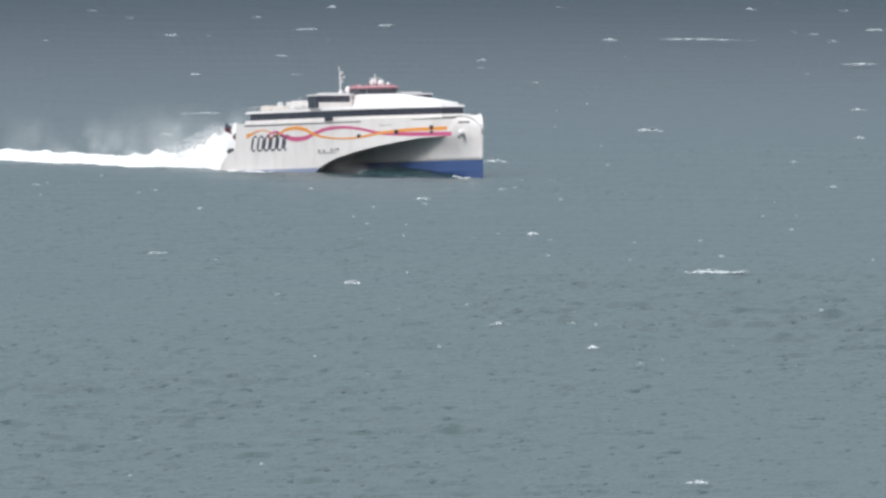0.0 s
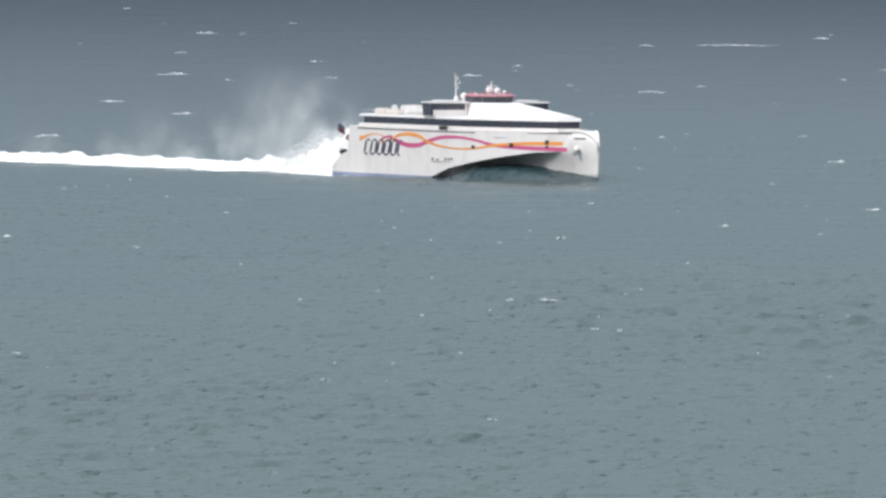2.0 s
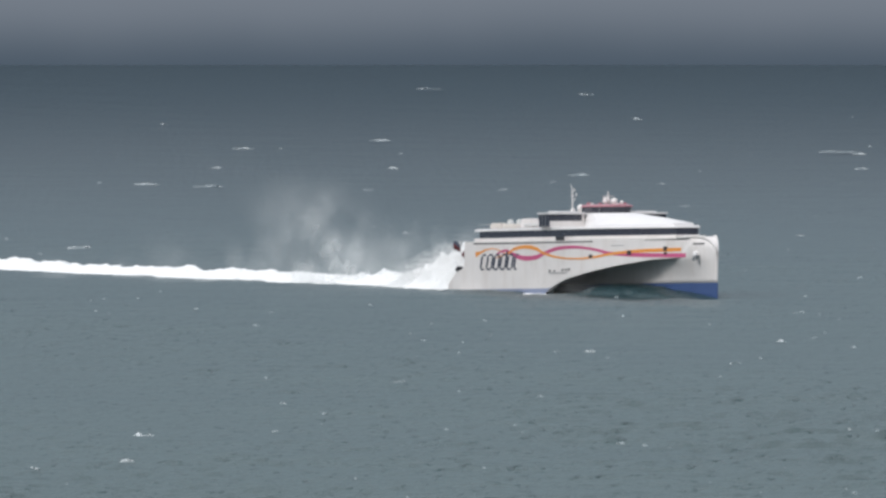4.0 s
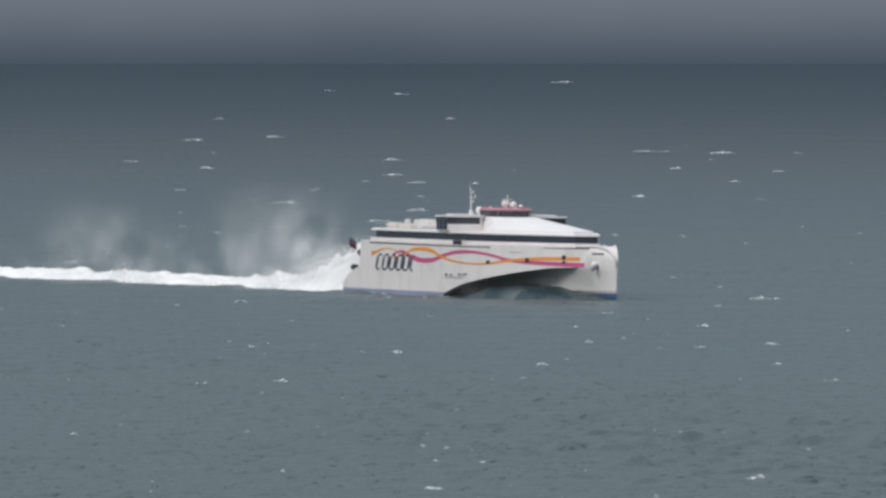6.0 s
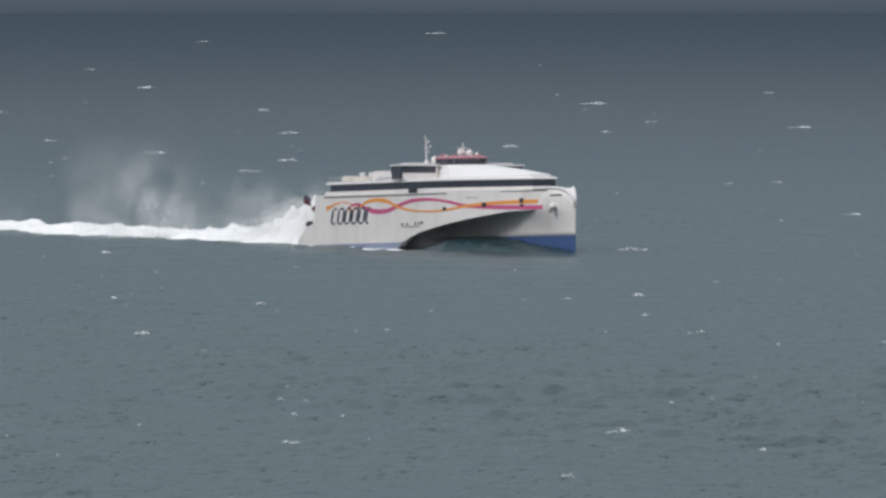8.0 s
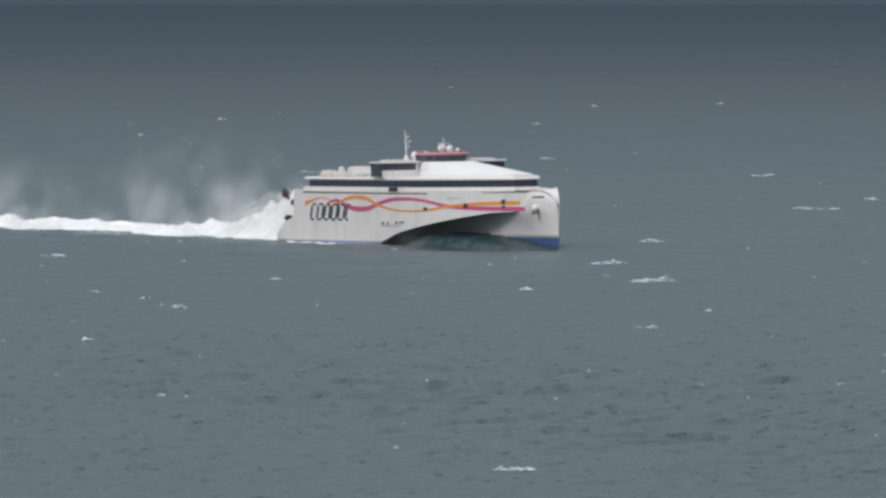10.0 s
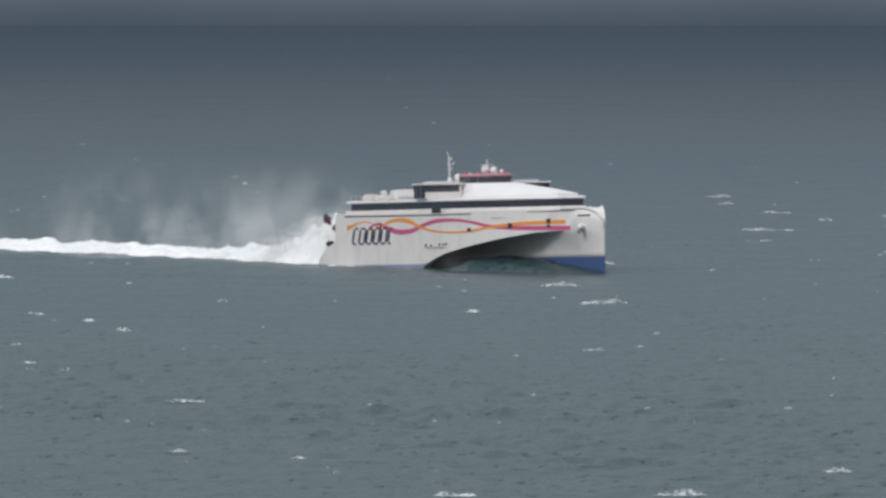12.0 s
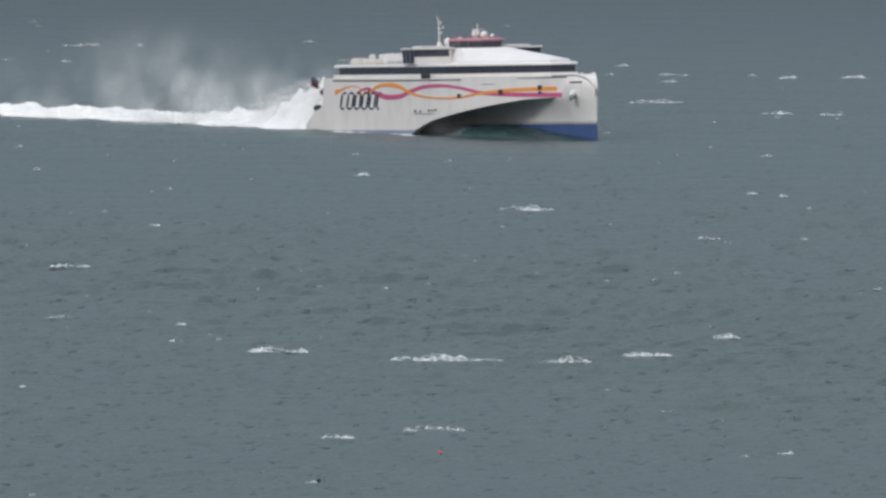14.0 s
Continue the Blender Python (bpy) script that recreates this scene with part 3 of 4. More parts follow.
    # side doors, freeing ports, anchor
    for x, z, w, h in ((68.3, 5.8, 1.1, 0.7), (79.8, 6.4, 1.1, 0.9), (89.1, 7.15, 0.9, 0.9), (89.1, 6.2, 0.7, 0.5), (50.6, 3.0, 0.8, 0.4), (52.9, 2.95, 0.7, 0.35), (56.8, 3.1, 0.6, 0.5), (58.4, 3.1, 0.6, 0.4), (59.8, 3.2, 0.6, 0.5)):
        mark(ship, "side_port", x, z, w, h, DARK, "dark square opening in the plating", 0.1)
    mark(ship, "fairlead_slot", 97.6, 8.05, 3.0, 0.32, DARK, "dark mooring slot under the bulwark", 0.06)
    mark(ship, "rubbing_strake", 54.5, 2.55, 9.0, 0.12, STEEL, "", 0.15)
    mark(ship, "rubbing_strake", 76.5, 7.9, 3.5, 0.12, STEEL, "", 0.05)
    bm = bmesh.new()
    rod(bm, (95.9, -1.6, 6.05), (98.1, -3.15, 5.75), 0.8, 0.5, 14)
    ball(bm, (98.0, -3.1, 5.85), 0.5)
    part("anchor_pocket", bm, ROOF, ship, "pale bell-shaped anchor pocket", smooth=True)
    bm = bmesh.new()
    block(bm, 97.5, 98.3, -3.7, -2.9, 4.6, 5.4, 0.25)
    rod(bm, (97.9, -3.4, 5.2), (97.9, -3.2, 6.0), 0.15, n=6)
    part("anchor", bm, STEEL, ship, "dark stowed anchor")

    # foredeck fittings
    for x, y in ((91.5, -2.2), (91.5, 2.2), (94.0, 0.0)):
        bm = bmesh.new()
        rod(bm, (x, y, 9.3), (x, y, 9.8), 0.2, 0.26, 8)
        part("bollard", bm, CREAM, ship)
    bm = bmesh.new()
    rod(bm, (93.0, 0.3, 9.3), (93.0, 0.3, 11.6), 0.07, 0.05, 6)
    part("jackstaff", bm, STEEL, ship)
    bm = bmesh.new()
    for s in (-1, 1):
        rings = []
        for x in (92, 94, 96, 97.5, 98.5, 99.4, 100.2, 100.9, 101.5, 101.9):
            z, y, w = lerp(x, SHEER), half(x) + 0.05, lerp(x, [(92, 0.12), (95, 0.3), (101.9, 0.22)])
            rings.append([(x, s * y, z - 0.35), (x, s * y, z + w * 0.6), (x, s * max(y - 0.12, 0.02), z + w), (x, s * max(y - 0.35, 0.01), z + w * 0.9), (x, s * max(y - 0.4, 0.005), z - 0.3)])
        loft(bm, rings)
    part("bulwark", bm, WHITE, ship, "rounded white bow bulwark", smooth=True)

    # stern platform: rails, fender, ensign
    bm = bmesh.new()
    rod(bm, (5.2, -12.3, 3.0), (4.2, -12.3, 9.6), 0.07, 0.05, 6)
    staff = part("ensign_staff", bm, WHITE, ship)
    bm = bmesh.new()
    rings = []
    for i in range(13):
        u = i / 12
        x, y, d = 4.4 - 1.6 * u, -12.35 - 0.5 * u - 0.3 * math.sin(u * 8), 0.7 * u + 0.2 * math.sin(u * 9)
        rings.append([(x, y, 8.8 + d), (x, y - 0.03, 8.8 + d), (x - 0.2, y - 0.1, 8.05 + d), (x, y - 0.03, 7.2 + d * 0.7), (x, y, 7.2 + d * 0.7), (x - 0.2, y - 0.07, 8.05 + d)])
    loft(bm, rings, mat=lambda i, j: 1 if (j in (0, 1, 5)) else 0)
    part("ensign", bm, [RED, NAVY], staff, "red ensign with a dark canton streaming aft", smooth=True)
    bm = bmesh.new()
    block(bm, 3.2, 5.4, -13.2, -12.0, 3.0, 4.2, 0.3)
    part("mooring_winch", bm, DARK, ship, "dark mooring winch on the stern step")
    bm = bmesh.new()
    block(bm, 5.0, 6.6, -12.6, -11.4, 6.0, 7.4, 0.35)
    part("fender", bm, RED, ship, "dull red fender")
    for y in (-11, -7, -3, 3, 7, 11):
        bm = bmesh.new()
        block(bm, 8.45, 8.7, y - 1.4, y + 1.4, 4.6, 7.6, 0.1)
        part("stern_door", bm, STEEL, ship)
    return ship


boat = ferry()


# ---- foam and spray ----
def heightfield(name, nu, nv, where, mat):
    """A lumpy sheet with a skirt below the water: where(u, v) gives a point, u and v from 0 to 1."""
    bm = bmesh.new()
    vs = [[bm.verts.new(where(i / (nu - 1), j / (nv - 1))) for j in range(nv)] for i in range(nu)]
    for i in range(nu - 1):
        for j in range(nv - 1):
            bm.faces.new((vs[i][j], vs[i + 1][j], vs[i + 1][j + 1], vs[i][j + 1]))
    return finish(name, bm, mat, smooth=True)


def wake_point(u, v):
    s = 0.3 + 340 * u                       # metres behind the transom
    w = 2 * v - 1
    wide = lerp(s, [(0, 14), (30, 15), (120, 15), (340, 17)])
    h = lerp(s, [(0, 7.5), (3, 9.8), (7, 11.4), (13, 10.6), (20, 8.2), (30, 5.6), (45, 3.5), (80, 2.6), (340, 2.4)])
    p = Vector((s * 0.11, w * 2.2, 0.3))
    lump = 0.72 + 0.75 * abs(noise.noise(p * 1.0)) + 0.35 * noise.noise(p * 2.7) + 0.22 * noise.noise(p * 6.5)
    roll = 0.8 + 0.35 * noise.noise(Vector((s * 0.03, 5.1, 2.0))) + 0.2 * noise.noise(Vector((s * 0.09, 9.1, 2.0)))
    edge = max(0.0, 1 - abs(w) ** 3.2)
    z = h * lump * roll * edge - 0.8 + 0.7 * noise.noise(Vector((s * 0.05, w * 0.7, 7))) + 0.5 * noise.noise(Vector((s * 0.3, w * 2, 17)))
    return (-s, w * wide + 1.2 * noise.noise(Vector((s * 0.15, w * 3, 4))), z)


wake = tagged(new("wake", heightfield("wake", 520, 46, wake_point, FOAM)), "broad white churned wake behind the ferry", "wake", kind="stuff")


def droplets(name, count, spread, label, seed, size=(0.03, 0.05)):
    """Fine spray: very many small drops. spread(rng, n) gives their places."""
    rng = np.random.default_rng(seed)
    at = spread(rng, count)
    corner = np.array([(1, 1, 1), (1, -1, -1), (-1, 1, -1), (-1, -1, 1)]) / 3 ** 0.5
    co = at[:, None, :] + corner[None] * rng.uniform(*size, (count, 1, 1))
    tri = (np.arange(count)[:, None, None] * 4 + np.array([(0, 1, 2), (0, 3, 1), (0, 2, 3), (1, 3, 2)])[None]).reshape(-1, 3)
    me = bpy.data.meshes.new(name)
    me.vertices.add(count * 4)
    me.vertices.foreach_set("co", co.astype(np.float32).ravel())
    me.loops.add(tri.size)
    me.polygons.add(len(tri))
    me.loops.foreach_set("vertex_index", tri.astype(np.int32).ravel())
    me.polygons.foreach_set("loop_start", np.arange(0, tri.size, 3, dtype=np.int32))
    me.polygons.foreach_set("loop_total", np.full(len(tri), 3, dtype=np.int32))
    me.update(calc_edges=True)
    me.materials.append(FOAM)
    return tagged(new(name, me), label, "spray", kind="stuff")


def jets(rng, n):
    s = rng.random(n) ** 1.4 * 30
    top = np.interp(s, [0, 5, 12, 30], [8.5, 10, 8.5, 4.5])
    return np.stack([1 - s, rng.uniform(-13, 13, n), top * rng.random(n) ** 1.2], -1)


def spray_cloud(name, wide, deep, tall, lean, seed, mat, label, layers=1):
    """Wind-blown spray: billowing curtains one behind the other, bellied out towards the top and leaning downwind."""
    nu, nv = 37, 21
    co, faces, uvs = [], [], []
    for k in range(layers):
        base = len(co)
        for i in range(nu):
            for j in range(nv):
                u, v = i / (nu - 1), j / (nv - 1)
                x = (u - 0.5) * wide - lean * v ** 1.3
                belly = deep * (0.5 - 0.45 * math.sin(math.pi * u) * (1 - 0.5 * v))
                billow = 1.6 * noise.noise(Vector((x * 0.12 + seed * 3.1, v * 2.2, k * 4.0)))
                co.append((x, (belly + billow) * (-1 if k else 1) * (1 if k else 0.9), v * tall - 0.8))
        for i in range(nu - 1):
            for j in range(nv - 1):
                a = base + i * nv + j
                faces.append((a, a + nv, a + nv + 1, a + 1))
                uvs += [(p / (nu - 1), q / (nv - 1)) for p, q in ((i, j), (i + 1, j), (i + 1, j + 1), (i, j + 1))]
    me = bpy.data.meshes.new(name)
    me.from_pydata(co, [], faces)
    me.uv_layers.new(name="spread").data.foreach_set("uv", np.array(uvs, np.float32).ravel())
    me.polygons.foreach_set("use_smooth", [True] * len(faces))
    me.materials.append(mat)
    return tagged(new(name, me), label, "spray", kind="stuff")


jet_spray = droplets("jet_spray", 60000, jets, "dense white spray thrown up by the water jets", 3, (0.05, 0.09))
# Clouds of spray that the jets throw up and the ferry leaves behind: second at which each rises, width, height, lean, thick or thin.
PUFFS = [(born, tall, spray_cloud("spray_cloud", wide, 12, tall, lean, i, mat, "pale spray hanging over the wake", layers))
         for i, (born, wide, tall, lean, mat, layers) in enumerate((
             (-3.4, 58, 16, 5, THIN_MIST, 1), (-1.0, 50, 18, 6, THIN_MIST, 1), (1.0, 34, 27, 9, MIST, 2), (3.1, 40, 19, 4, THIN_MIST, 1), (4.5, 36, 26, 7, MIST, 2),
             (6.7, 40, 19, 4, THIN_MIST, 1), (8.3, 52, 27, 7, THIN_MIST, 1), (9.9, 42, 19, 4, THIN_MIST, 1), (11.2, 42, 24, 8, MIST, 2), (12.5, 44, 22, 6, THIN_MIST, 1)))]
stern_mist = spray_cloud("spray_cloud", 60, 14, 17, 5, 31, MIST, "dense low spray behind the stern")
bow_mist = spray_cloud("bow_spray", 20, 5, 7.5, 2, 41, MIST, "spray bursting under the bow")
# steady veil added at the tunnel mouth to lift its dark shade
tunnel_veil = spray_cloud("bow_spray", 34, 4, 8.0, 1, 43, TUNNEL_LIGHTENER, "thin pale veil added to lighten the shade between the hulls")


def bow_wave_point(side):
    def where(u, v):
        x = 101.5 - 42 * u
        w = 2 * v - 1
        p = Vector((x * 0.22, v * 2 + side, 3))
        h = lerp(u, [(0, 0.2), (0.06, 0.4), (0.25, 0.9), (0.5, 0.8), (1, 0.4)]) * (0.4 + abs(noise.noise(p)) * 1.1) * (1 - w * w) - 0.45
        return (x, side * (lerp(x, KEEL) + 0.4 + 1.4 * u + w * (0.7 + 1.6 * u)), h)
    return where


bow_waves = [tagged(new("bow_wave", heightfield("bow_wave", 90, 9, bow_wave_point(s), FOAM)), "thin white bow wave along the centre hull", "foam", kind="stuff") for s in (-1, 1)]


def side_wave_point(u, v):
    """White water along the starboard side hull, thrown up at its forefoot."""
    x = 56 - 50 * u
    w = 2 * v - 1
    h = lerp(u, [(0, 0.2), (0.08, 0.5), (0.2, 0.55), (0.5, 0.4), (1, 0.6)]) * (0.35 + 1.1 * abs(noise.noise(Vector((x * 0.16, v * 2, 9))))) * (1 - w * w) - 0.35
    return (x, -13.7 - 0.6 * u + w * 0.8, h)


bow_waves.append(tagged(new("bow_wave", heightfield("bow_wave", 100, 9, side_wave_point, FOAM)), "white water along the starboard side hull", "foam", kind="stuff"))


def swell_point(u, v):
    """The wave that the bow pushes up: a broad rise round the stem, highest beside the centre hull."""
    x = 120 - 76 * u
    w = 2 * v - 1
    rim = min(1.0, 3.2 * u, 3.2 * (1 - u), 2.4 * (1 - abs(w)))
    rim = rim * rim * (3 - 2 * rim)
    q = min(1.0, max(0.0, (104 - x) / 58))
    hump = 2.3 * math.sin(math.pi * q ** 1.3) * (1 - abs(w) ** 2.2)
    hump += 0.3 * noise.noise(Vector((x * 0.25, w * 2, 1))) + 0.15 * noise.noise(Vector((x * 0.8, w * 5, 3)))
    return (x, -0.5 - 4.5 * u + w * 12, -3.4 + rim * (2.4 + hump))


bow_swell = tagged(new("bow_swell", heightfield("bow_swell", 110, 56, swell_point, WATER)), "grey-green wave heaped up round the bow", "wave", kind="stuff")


# ---- whitecaps ----
def whitecap_mesh(seed, lumps):
    """A ragged breaking crest one metre long: a low foaming lip with a torn trail."""
    def where(u, v):
        x, y = u - 0.5, v - 0.5
        bend = 0.25 * noise.noise(Vector((u * 1.7, seed * 3.3, 0)))
        ragged = 0.5 + 0.8 * noise.noise(Vector((u * lumps, v * 2.2, seed * 1.7))) + 0.7 * noise.noise(Vector((u * lumps * 2.6, v * 5, seed * 2.9)))
        env = max(0, 1 - (2 * x) ** 2) ** 0.7 * max(0, 1 - (2 * y) ** 2)
        lie = 0.9 * noise.noise(Vector((u * 2.3, seed * 5.1, 8))) + 0.3 * noise.noise(Vector((u * 7, seed * 2.1, 3)))
        return (x, y * 0.9 + bend, min(env * ragged, 0.8) - 0.10 + lie * env)
    return heightfield("whitecap", 18 + lumps * 3, 7, where, LACE)


SMALL_CAPS = [whitecap_mesh(s, 3) for s in range(8)]
LONG_CAPS = [whitecap_mesh(s + 20, 9) for s in range(8)]
CAPS = []


def whitecap(i, x, y, length, t, life):
    """A crest that lies at x, y at t seconds."""
    ob = new("whitecap", (SMALL_CAPS if length < 4.5 else LONG_CAPS)[i % 8])
    width = min(length * 0.6, 5.5)
    ob.scale = (length, width, lerp(length, [(0.3, 0.14), (2, 0.4), (6, 0.68), (12, 0.72), (18, 0.6), (40, 0.6)]))
    size = "small" if length < 3 else "broad" if length > 8 else "white"
    tagged(ob, size + " breaking wave crest on the grey sea", "whitecap", "whitecaps on the sea")
    CAPS.append((ob, x, y, t, life, random.uniform(-28, 28)))


def foam_flecks(count):
    """The many small flecks of foam too small to count, in one sheet that runs with the waves."""
    rng = random.Random(5)
    co, faces = [], []
    for _ in range(count):
        r = EYE / rng.uniform(EYE / 4450, EYE / 1150)
        a = radians(rng.uniform(-5.4, 4.4))
        cx, cy = r * math.sin(a), r * math.cos(a)
        cz = float(sea_level(np.float64(r))) + 0.18
        length = r * rng.choice((4, 5, 7, 9, 14)) / 19457
        seed = rng.uniform(0, 99)
        n, b = 7, len(co)
        for i in range(n):
            u = i / (n - 1)
            wob = noise.noise(Vector((u * 3, seed, 0)))
            tall = (0.10 + 0.05 * length) * math.sin(math.pi * u) * (0.6 + 0.8 * abs(noise.noise(Vector((u * 5, seed, 4)))))
            x, y = cx + (u - 0.5) * length, cy + wob * length * 0.4
            co += [(x, y - 0.25 * length, cz - 0.15), (x, y, cz + tall), (x, y + 0.25 * length, cz - 0.15)]
        for i in range(n - 1):
            k = b + i * 3
            faces += [(k, k + 3, k + 4, k + 1), (k + 1, k + 4, k + 5, k + 2)]
    me = bpy.data.meshes.new("foam_flecks")
    me.from_pydata(co, [], faces)
    me.materials.append(THIN_LACE)
    return tagged(new("foam_flecks", me), "many small flecks of foam on the waves", "foam", kind="stuff")


flecks = foam_flecks(300)


def pot_buoy(x, y, mat, label):
    """A small marker float with its stick."""
    ob = thing("marker_buoy", label, "buoy", "marker buoys")
    bm = bmesh.new()
    ball(bm, (0, 0, 0.1), 0.17, 0.85)
    part("float", bm, mat, ob, smooth=True)
    bm = bmesh.new()
    rod(bm, (0, 0, -0.3), (0.03, 0, 0.5), 0.02, n=6)
    part("stick", bm, DARK, ob)
    ob.matrix_world = pose(x, y, 0.12, 8, 5, 0)
    return ob


# Breaking crests: place and length in metres, by the second at which each stands there.
def breaking(t, *crests):
    for x, y, length in crests:
        whitecap(len(CAPS), x, y, length, t, 1.7)


breaking(0.0, (-244.8, 4303, 2.7), (-195.6, 4310, 4.4), (-193.5, 3798, 3.5), (-172.1, 3990, 5.3), (-158.2, 3185, 16.4), (-150.9, 2813, 4.3), (-117.6, 2150, 1.8), (-98.2, 3949, 4.1), (-92.0, 1693, 3.0), (-62.9, 2072, 3.8), (-57.9, 2447, 5.8), (-56.3, 1537, 2.4))
breaking(0.0, (-54.3, 4134, 6.4), (-51.3, 3374, 2.4), (-48.3, 2158, 4.2), (-33.5, 1314, 1.1), (-32.0, 1680, 1.4), (-31.8, 1368, 2.4), (-27.5, 2881, 6.8), (-26.7, 1260, 1.4), (-20.4, 4139, 31.9), (-18.9, 1284, 1.5), (-14.6, 1613, 1.5), (-12.9, 1234, 0.9))
breaking(0.0, (-5.4, 1593, 9.8), (-5.1, 956, 2.3), (-5.0, 1677, 0.9), (15.2, 2179, 2.2), (18.0, 3803, 2.3), (26.4, 2765, 3.7), (30.9, 3270, 5.0), (37.0, 3910, 12.1))
breaking(2.0, (-267.1, 4382, 3.6), (-226.0, 4031, 5.8), (-225.5, 4196, 8.6), (-216.5, 3470, 8.2), (-211.5, 4196, 3.5), (-181.0, 3234, 6.0), (-161.2, 2889, 3.0), (-130.4, 1809, 2.4), (-112.6, 3810, 7.1), (-104.7, 1740, 1.3), (-53.1, 1605, 2.5), (-51.1, 1191, 1.2))
breaking(2.0, (-47.3, 3611, 9.7), (-45.4, 1241, 1.0), (-44.6, 1847, 1.3), (-38.4, 1473, 1.2), (-33.1, 1473, 2.6), (-32.2, 3685, 3.8), (-30.2, 1089, 1.5), (-21.8, 1516, 1.7), (-12.3, 1883, 2.1), (1.5, 2830, 2.6), (8.9, 2477, 3.8), (9.0, 4160, 6.4))
breaking(2.0, (13.7, 2005, 3.7))
breaking(2.5, (-217.5, 3818, 11.8), (-192.0, 2815, 8.7), (-170.6, 4606, 10.7))
breaking(5.5, (-243.3, 3824, 9.1), (-179.2, 4226, 8.7), (-163.9, 3988, 5.7), (-117.8, 3767, 3.5), (-107.1, 4555, 6.6), (-95.1, 3925, 8.5), (-88.7, 1363, 2.8), (-84.7, 1272, 1.7), (-82.9, 4390, 4.5), (-78.0, 1494, 1.4), (-66.3, 1602, 1.8), (-64.4, 3837, 3.2))
breaking(5.5, (-56.5, 1818, 1.3), (-36.0, 1464, 1.8), (-30.9, 1469, 2.7), (-17.7, 1701, 1.9), (-12.3, 3024, 2.8), (-11.5, 1841, 2.1), (-9.3, 2062, 2.5), (-5.9, 1868, 1.3), (-3.1, 4138, 14.9), (0.2, 1360, 1.4), (6.2, 3986, 4.9), (8.1, 1958, 2.4))
breaking(5.5, (11.8, 2121, 1.7), (33.3, 3651, 2.6), (52.0, 4123, 4.7))
breaking(6.5, (-15.8, 1933, 3.0))
breaking(7.0, (-196.2, 4039, 5.8), (-177.4, 4379, 5.0), (-150.3, 4245, 7.9), (-138.6, 4572, 5.2), (-138.5, 2582, 6.6), (-124.3, 3595, 7.8), (-99.7, 4058, 7.5), (-86.3, 3837, 7.1), (-85.5, 3288, 7.1), (-83.4, 2149, 3.5), (-77.7, 3478, 7.9), (-56.5, 1600, 2.3))
breaking(7.0, (-56.1, 1179, 0.8), (-42.3, 4624, 9.5), (-31.6, 1166, 0.7), (-27.4, 1274, 1.3), (-25.7, 1191, 2.1), (-21.7, 1271, 1.0), (-8.1, 3679, 5.7), (4.9, 2992, 2.2), (5.8, 1800, 2.2), (10.2, 1220, 3.4), (11.5, 2300, 1.4), (17.0, 1698, 1.9))
breaking(7.0, (19.8, 2177, 6.5), (21.6, 4118, 11.6), (23.9, 1592, 5.1), (24.8, 1171, 0.8), (25.2, 3850, 4.7), (41.5, 3953, 4.5), (53.5, 3043, 2.8), (66.8, 3063, 4.1), (89.1, 4206, 4.3), (94.1, 3896, 10.0))
breaking(7.5, (-68.3, 1796, 2.4), (3.4, 1098, 1.9), (74.0, 2557, 6.6))
breaking(10.5, (-100.9, 3712, 3.8), (-76.7, 3883, 6.0), (-72.2, 2045, 5.3), (-56.9, 1781, 3.3), (-53.9, 1608, 2.5), (-49.2, 1523, 2.0), (-48.6, 3409, 3.2), (-38.6, 3104, 2.9), (-28.2, 1867, 2.1), (-12.1, 4345, 4.5), (-8.9, 2094, 1.5), (7.2, 1092, 4.3))
breaking(10.5, (8.7, 1970, 1.4), (14.3, 2014, 2.5), (18.1, 1555, 0.8), (18.5, 1389, 0.9), (25.1, 3842, 2.0), (29.4, 1583, 3.3), (30.4, 1983, 7.1), (33.0, 3368, 5.2), (33.1, 3836, 6.7), (36.7, 1851, 9.5), (40.6, 1668, 1.2), (41.9, 2170, 5.6))
breaking(10.5, (56.5, 4016, 4.1), (60.6, 3458, 3.9), (64.8, 4082, 4.6), (85.8, 2525, 13.0), (89.7, 3030, 7.8), (102.7, 4031, 5.0), (104.2, 2651, 4.1), (116.1, 4650, 16.7), (159.7, 4466, 3.7))
breaking(11.0, (-40.3, 1679, 5.2))
breaking(12.5, (-123.7, 3711, 8.4), (-94.1, 4081, 2.5), (-45.4, 1480, 2.0), (-45.2, 3274, 4.4), (-26.7, 1353, 4.9), (-24.4, 1192, 2.5), (-24.2, 1026, 0.7), (-22.7, 1254, 0.6), (-22.7, 3957, 2.8), (-18.5, 1518, 1.6), (-11.1, 1172, 1.6), (-3.2, 1272, 0.9))
breaking(12.5, (3.7, 1283, 0.8), (4.4, 4000, 3.7), (9.2, 4141, 7.7), (11.0, 1927, 1.2), (11.1, 1785, 2.0), (22.9, 4320, 4.4), (27.3, 1080, 5.0), (34.2, 4178, 7.7), (45.1, 1137, 2.9), (59.5, 2093, 1.5), (73.9, 1660, 1.7), (82.7, 2185, 2.7))
breaking(12.5, (86.2, 2901, 3.9), (94.3, 2749, 7.9), (115.5, 3561, 3.7), (121.5, 2698, 6.1), (130.2, 4213, 17.3), (137.2, 4516, 10.2), (149.1, 4166, 15.0), (163.3, 3583, 4.4))
breaking(14.0, (-89.7, 3867, 8.0), (-79.4, 2993, 4.3), (-64.1, 3267, 15.1), (-63.0, 2964, 3.0), (-43.4, 1811, 1.5), (-31.2, 1476, 1.5), (-21.2, 1865, 1.3), (-20.6, 1692, 1.9), (-13.0, 1118, 2.9), (-2.3, 1095, 6.2), (2.3, 3350, 4.1), (3.2, 922, 2.8))
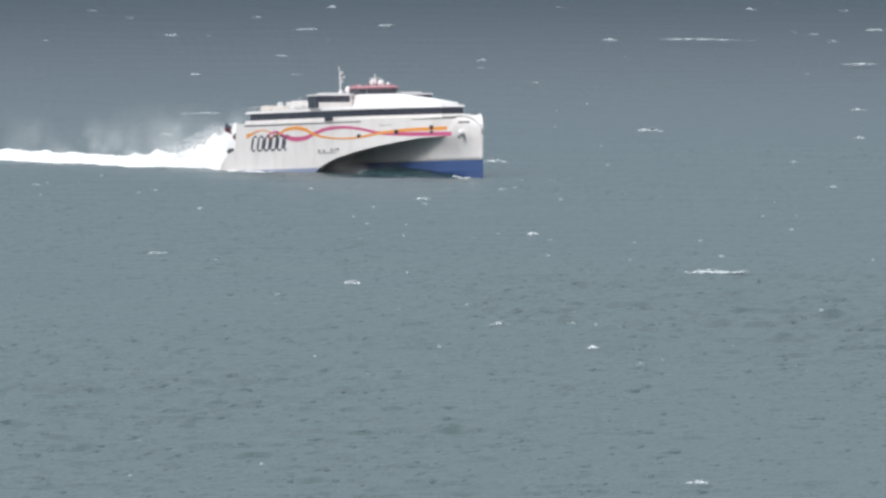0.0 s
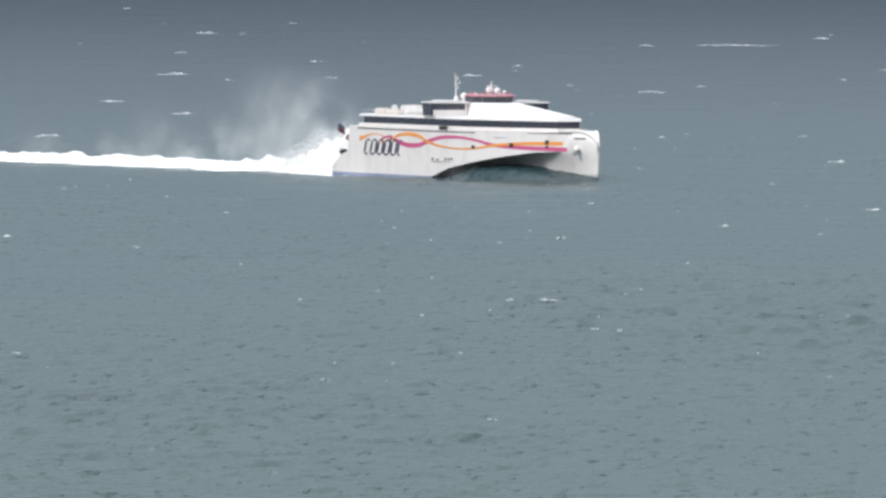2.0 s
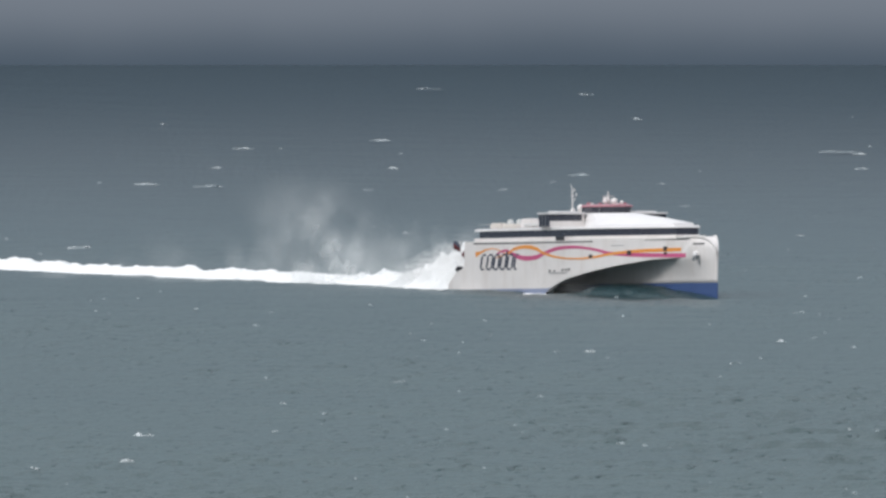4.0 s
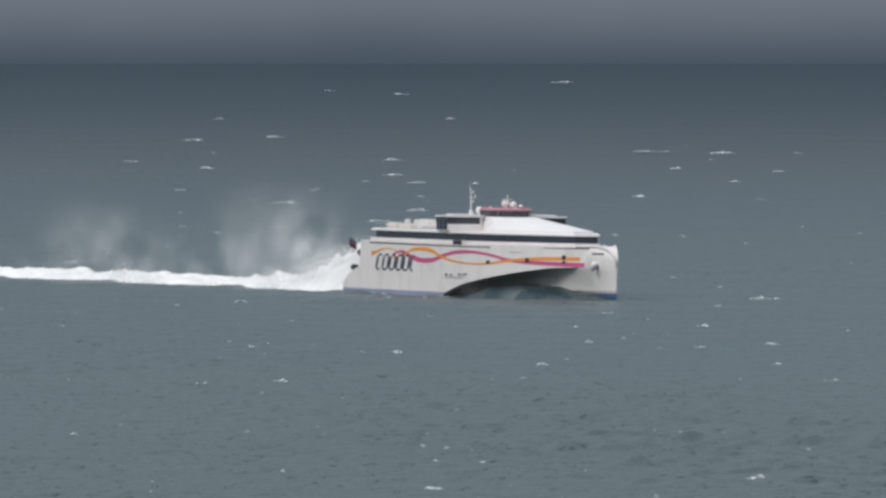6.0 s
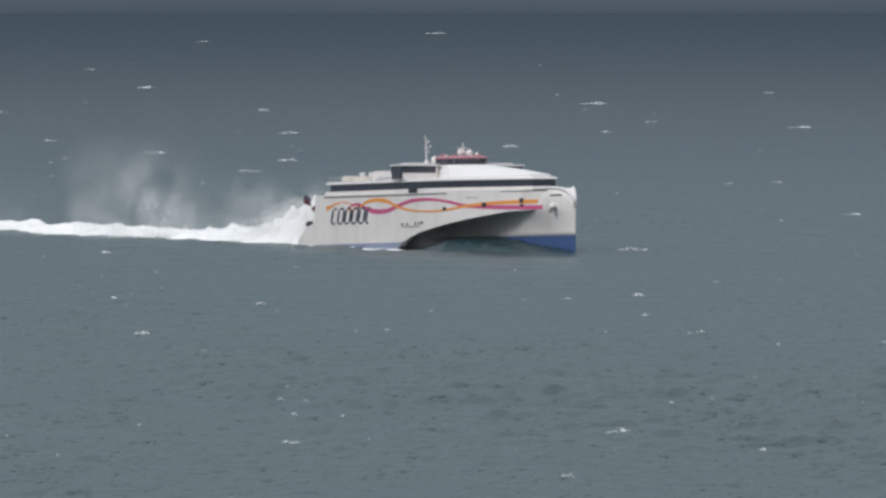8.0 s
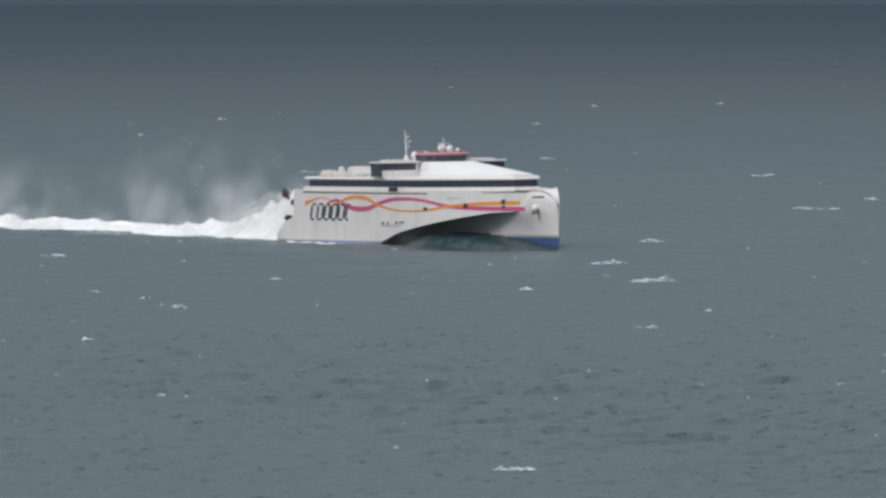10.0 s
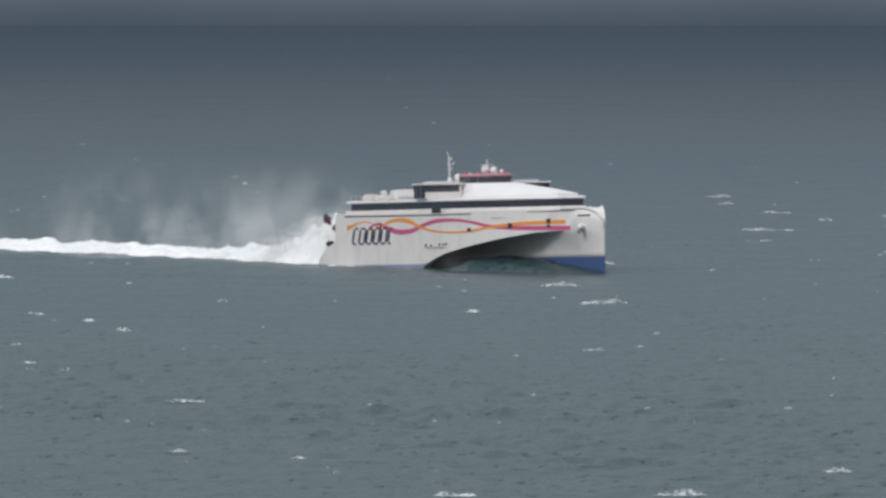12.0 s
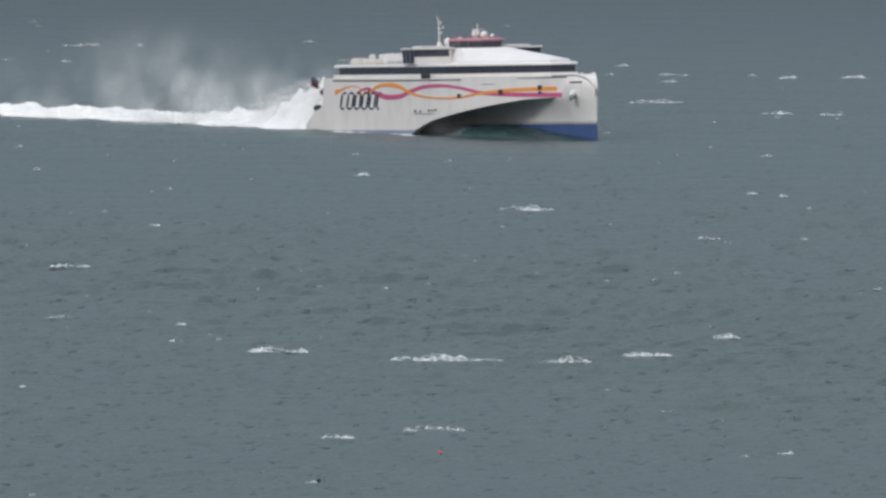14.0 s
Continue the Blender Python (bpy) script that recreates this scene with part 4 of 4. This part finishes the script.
breaking(14.0, (11.4, 935, 5.3), (14.3, 1075, 11.1), (19.6, 1144, 0.9), (20.8, 1383, 1.1), (25.9, 1689, 2.1), (28.7, 1008, 1.6), (32.2, 968, 1.2), (32.4, 1581, 8.1), (34.2, 1085, 5.0), (35.8, 1289, 1.3), (36.1, 951, 1.0), (39.5, 895, 1.4))
breaking(14.0, (41.3, 1289, 2.7), (53.9, 1449, 3.0), (68.4, 1665, 2.2), (77.1, 2386, 12.3), (77.1, 2737, 2.8), (80.8, 1903, 2.2), (88.0, 2639, 6.5), (94.3, 3540, 3.6), (98.2, 2264, 7.0), (108.7, 2252, 5.1), (112.3, 2735, 2.8), (136.2, 2693, 8.3))
rng = random.Random(21)
for _ in range(70):
    r = EYE / rng.uniform(EYE / 4500, EYE / 760)
    a = radians(rng.uniform(-5.2, 4.2))
    whitecap(len(CAPS), r * math.sin(a), r * math.cos(a), r * rng.choice((7, 9, 12, 16, 22)) / 19457, rng.uniform(0, 14), rng.choice((1.5, 20.0)))
pot_buoy(11.4, 896.1, BUOY, "small red marker buoy floating in the waves")
pot_buoy(1.4, 854.2, DARK, "small black marker buoy floating in the waves")
pot_buoy(0.6, 1546.3, DARK, "small black marker buoy floating in the waves")

# The ferry's way: seconds, pitch (bow up) and roll in degrees.
FLOAT = 1.3
SWAY = [
    (0.0, 1.811, 0.292),
    (0.5, 1.211, -0.415),
    (1.0, 0.424, -0.452),
    (1.5, -0.274, -0.489),
    (2.0, -0.199, -0.343),
    (2.5, 0.479, -0.208),
    (3.0, 1.380, -0.353),
    (3.2, 1.401, -0.059),
    (5.3, 0.539, -1.011),
    (5.5, 0.201, -1.315),
    (6.0, -0.139, -0.906),
    (6.5, 0.162, -1.086),
    (7.0, 0.759, -0.847),
    (7.5, 1.343, -0.196),
    (8.0, 1.728, -0.478),
    (8.2, 1.728, -0.012),
    (10.3, 0.324, 0.725),
    (10.5, 0.343, 0.167),
    (11.0, 0.667, 0.689),
    (11.5, 1.181, 0.799),
    (12.0, 1.468, 0.728),
    (12.5, 1.530, 0.869),
    (13.0, 1.539, 0.994),
    (13.5, 1.448, 0.816),
    (14.0, 1.104, 0.807),
]


# ---- movement ----
HEADING = 64.331     # degrees, at 7 s
SPEED = 19.2


# How high the wave stands round the bow: seconds, metres.
SWELL = [(0.0, 0.3), (0.5, 0.3), (1.0, 0.9), (1.5, 2.1), (2.0, 2.2), (2.5, 1.8), (3.2, 1.4), (5.3, 0.9), (5.6, 0.9), (6.0, 1.5), (6.5, 2.0), (7.0, 1.7), (7.5, 1.6), (8.2, 1.4),
         (10.3, 1.6), (11.0, 1.8), (11.5, 1.8), (12.0, 1.5), (12.5, 0.8), (13.0, 0.7), (14.0, 0.8)]


# How high the spray stands under the bow: seconds, metres.
BURST = [(0.0, -7.5), (1.9, -7.5), (2.6, -1.5), (3.2, -0.5), (4.0, -7.5), (5.4, -7.5), (6.1, -1.2), (7.0, 0.3), (7.5, -3.0), (8.0, -7.5), (10.2, -7.5), (10.8, -1.5), (11.4, -1.0), (12.0, -7.5), (14.0, -7.5)]


def berth(t, pitch=0.0, roll=0.0, z=0.0):
    """Where the ferry is at t seconds."""
    h = radians(HEADING)
    at = Matrix.Translation((-45.0 + SPEED * math.cos(h) * (t - 7), 2248.5 - SPEED * math.sin(h) * (t - 7), 0))
    u = (t - 7) / 7
    turn = Matrix.Rotation(-(h + 0.02795 * u - 0.00072 * u * u), 4, "Z")
    return at @ turn @ Matrix.Translation((30, 0, z)) @ Matrix.Rotation(-radians(pitch), 4, "Y") @ Matrix.Rotation(radians(roll), 4, "X") @ Matrix.Translation((-30, 0, 0))


def motions():
    walk(boat, [(t, berth(t, pitch, roll, FLOAT)) for t, pitch, roll in SWAY])
    for ob in (wake, jet_spray, *bow_waves):
        walk(ob, [(t, berth(t)) for t in (0.0, 3.5, 7.0, 10.5, 14.0)])
    walk(bow_swell, [(t, berth(t) @ Matrix.Translation((0, 0, rise))) for t, rise in SWELL])
    walk(stern_mist, [(t, Matrix.Translation(berth(t) @ Vector((-16, -2, 0)))) for t in (0.0, 3.5, 7.0, 10.5, 14.0)])
    walk(tunnel_veil, [(t, Matrix.Translation(berth(t) @ Vector((70, -8, -0.5)))) for t in (0.0, 3.5, 7.0, 10.5, 14.0)])
    walk(bow_mist, [(t, Matrix.Translation(berth(t) @ Vector((84, -7, rise)))) for t, rise in BURST])
    for born, tall, ob in PUFFS:
        # it rises out of the jets, then drifts with the wind and settles slowly
        start = berth(born) @ Vector((0, -4, 0))

        def hang(t):
            age = t - born
            up = np.interp(age, [-0.7, 0.5, 1.2, 2.5, 9.0], [-tall - 3, -0.15 * tall, -0.03 * tall, 0.0, -0.55 * tall])
            return Matrix.Translation((start.x - 3.2 * max(age, 0.0), start.y - 0.8 * max(age, 0.0), float(up)))
        walk(ob, [(t, hang(t)) for t in sorted({0.0, 14.0, *(born + d for d in (-0.7, 0.5, 1.2, 2.5, 4.5, 6.5, 9.0) if 0 < born + d < 14)})])
    for ob in (water, flecks):
        walk(ob, [(t, pose(DRIFT[0] * (t - 7), DRIFT[1] * (t - 7), 0)) for t in (0.0, 14.0)])
    for ob, x, y, t0, life, turn in CAPS:
        def at(t):
            px, py = x + DRIFT[0] * (t - t0), y + DRIFT[1] * (t - t0)
            return px, py, float(sea_level(np.float64(math.hypot(px, py))))
        # a crest breaks, runs with its wave and dies down into the water
        rows = []
        for t, drop in sorted({0.0: 0, t0 - life - 0.8: 1, t0 - life: 0, t0 + life: 0, t0 + life + 0.8: 1, 14.0: 0}.items()):
            if not 0.0 <= t <= 14.0:
                continue
            sunk = t < t0 - life or t > t0 + life
            px, py, pz = at(t)
            rows.append((t, pose(px, py, pz + 0.2 - (2.2 if sunk else 0.0), 0, 0, turn)))
        walk(ob, rows)


motions()
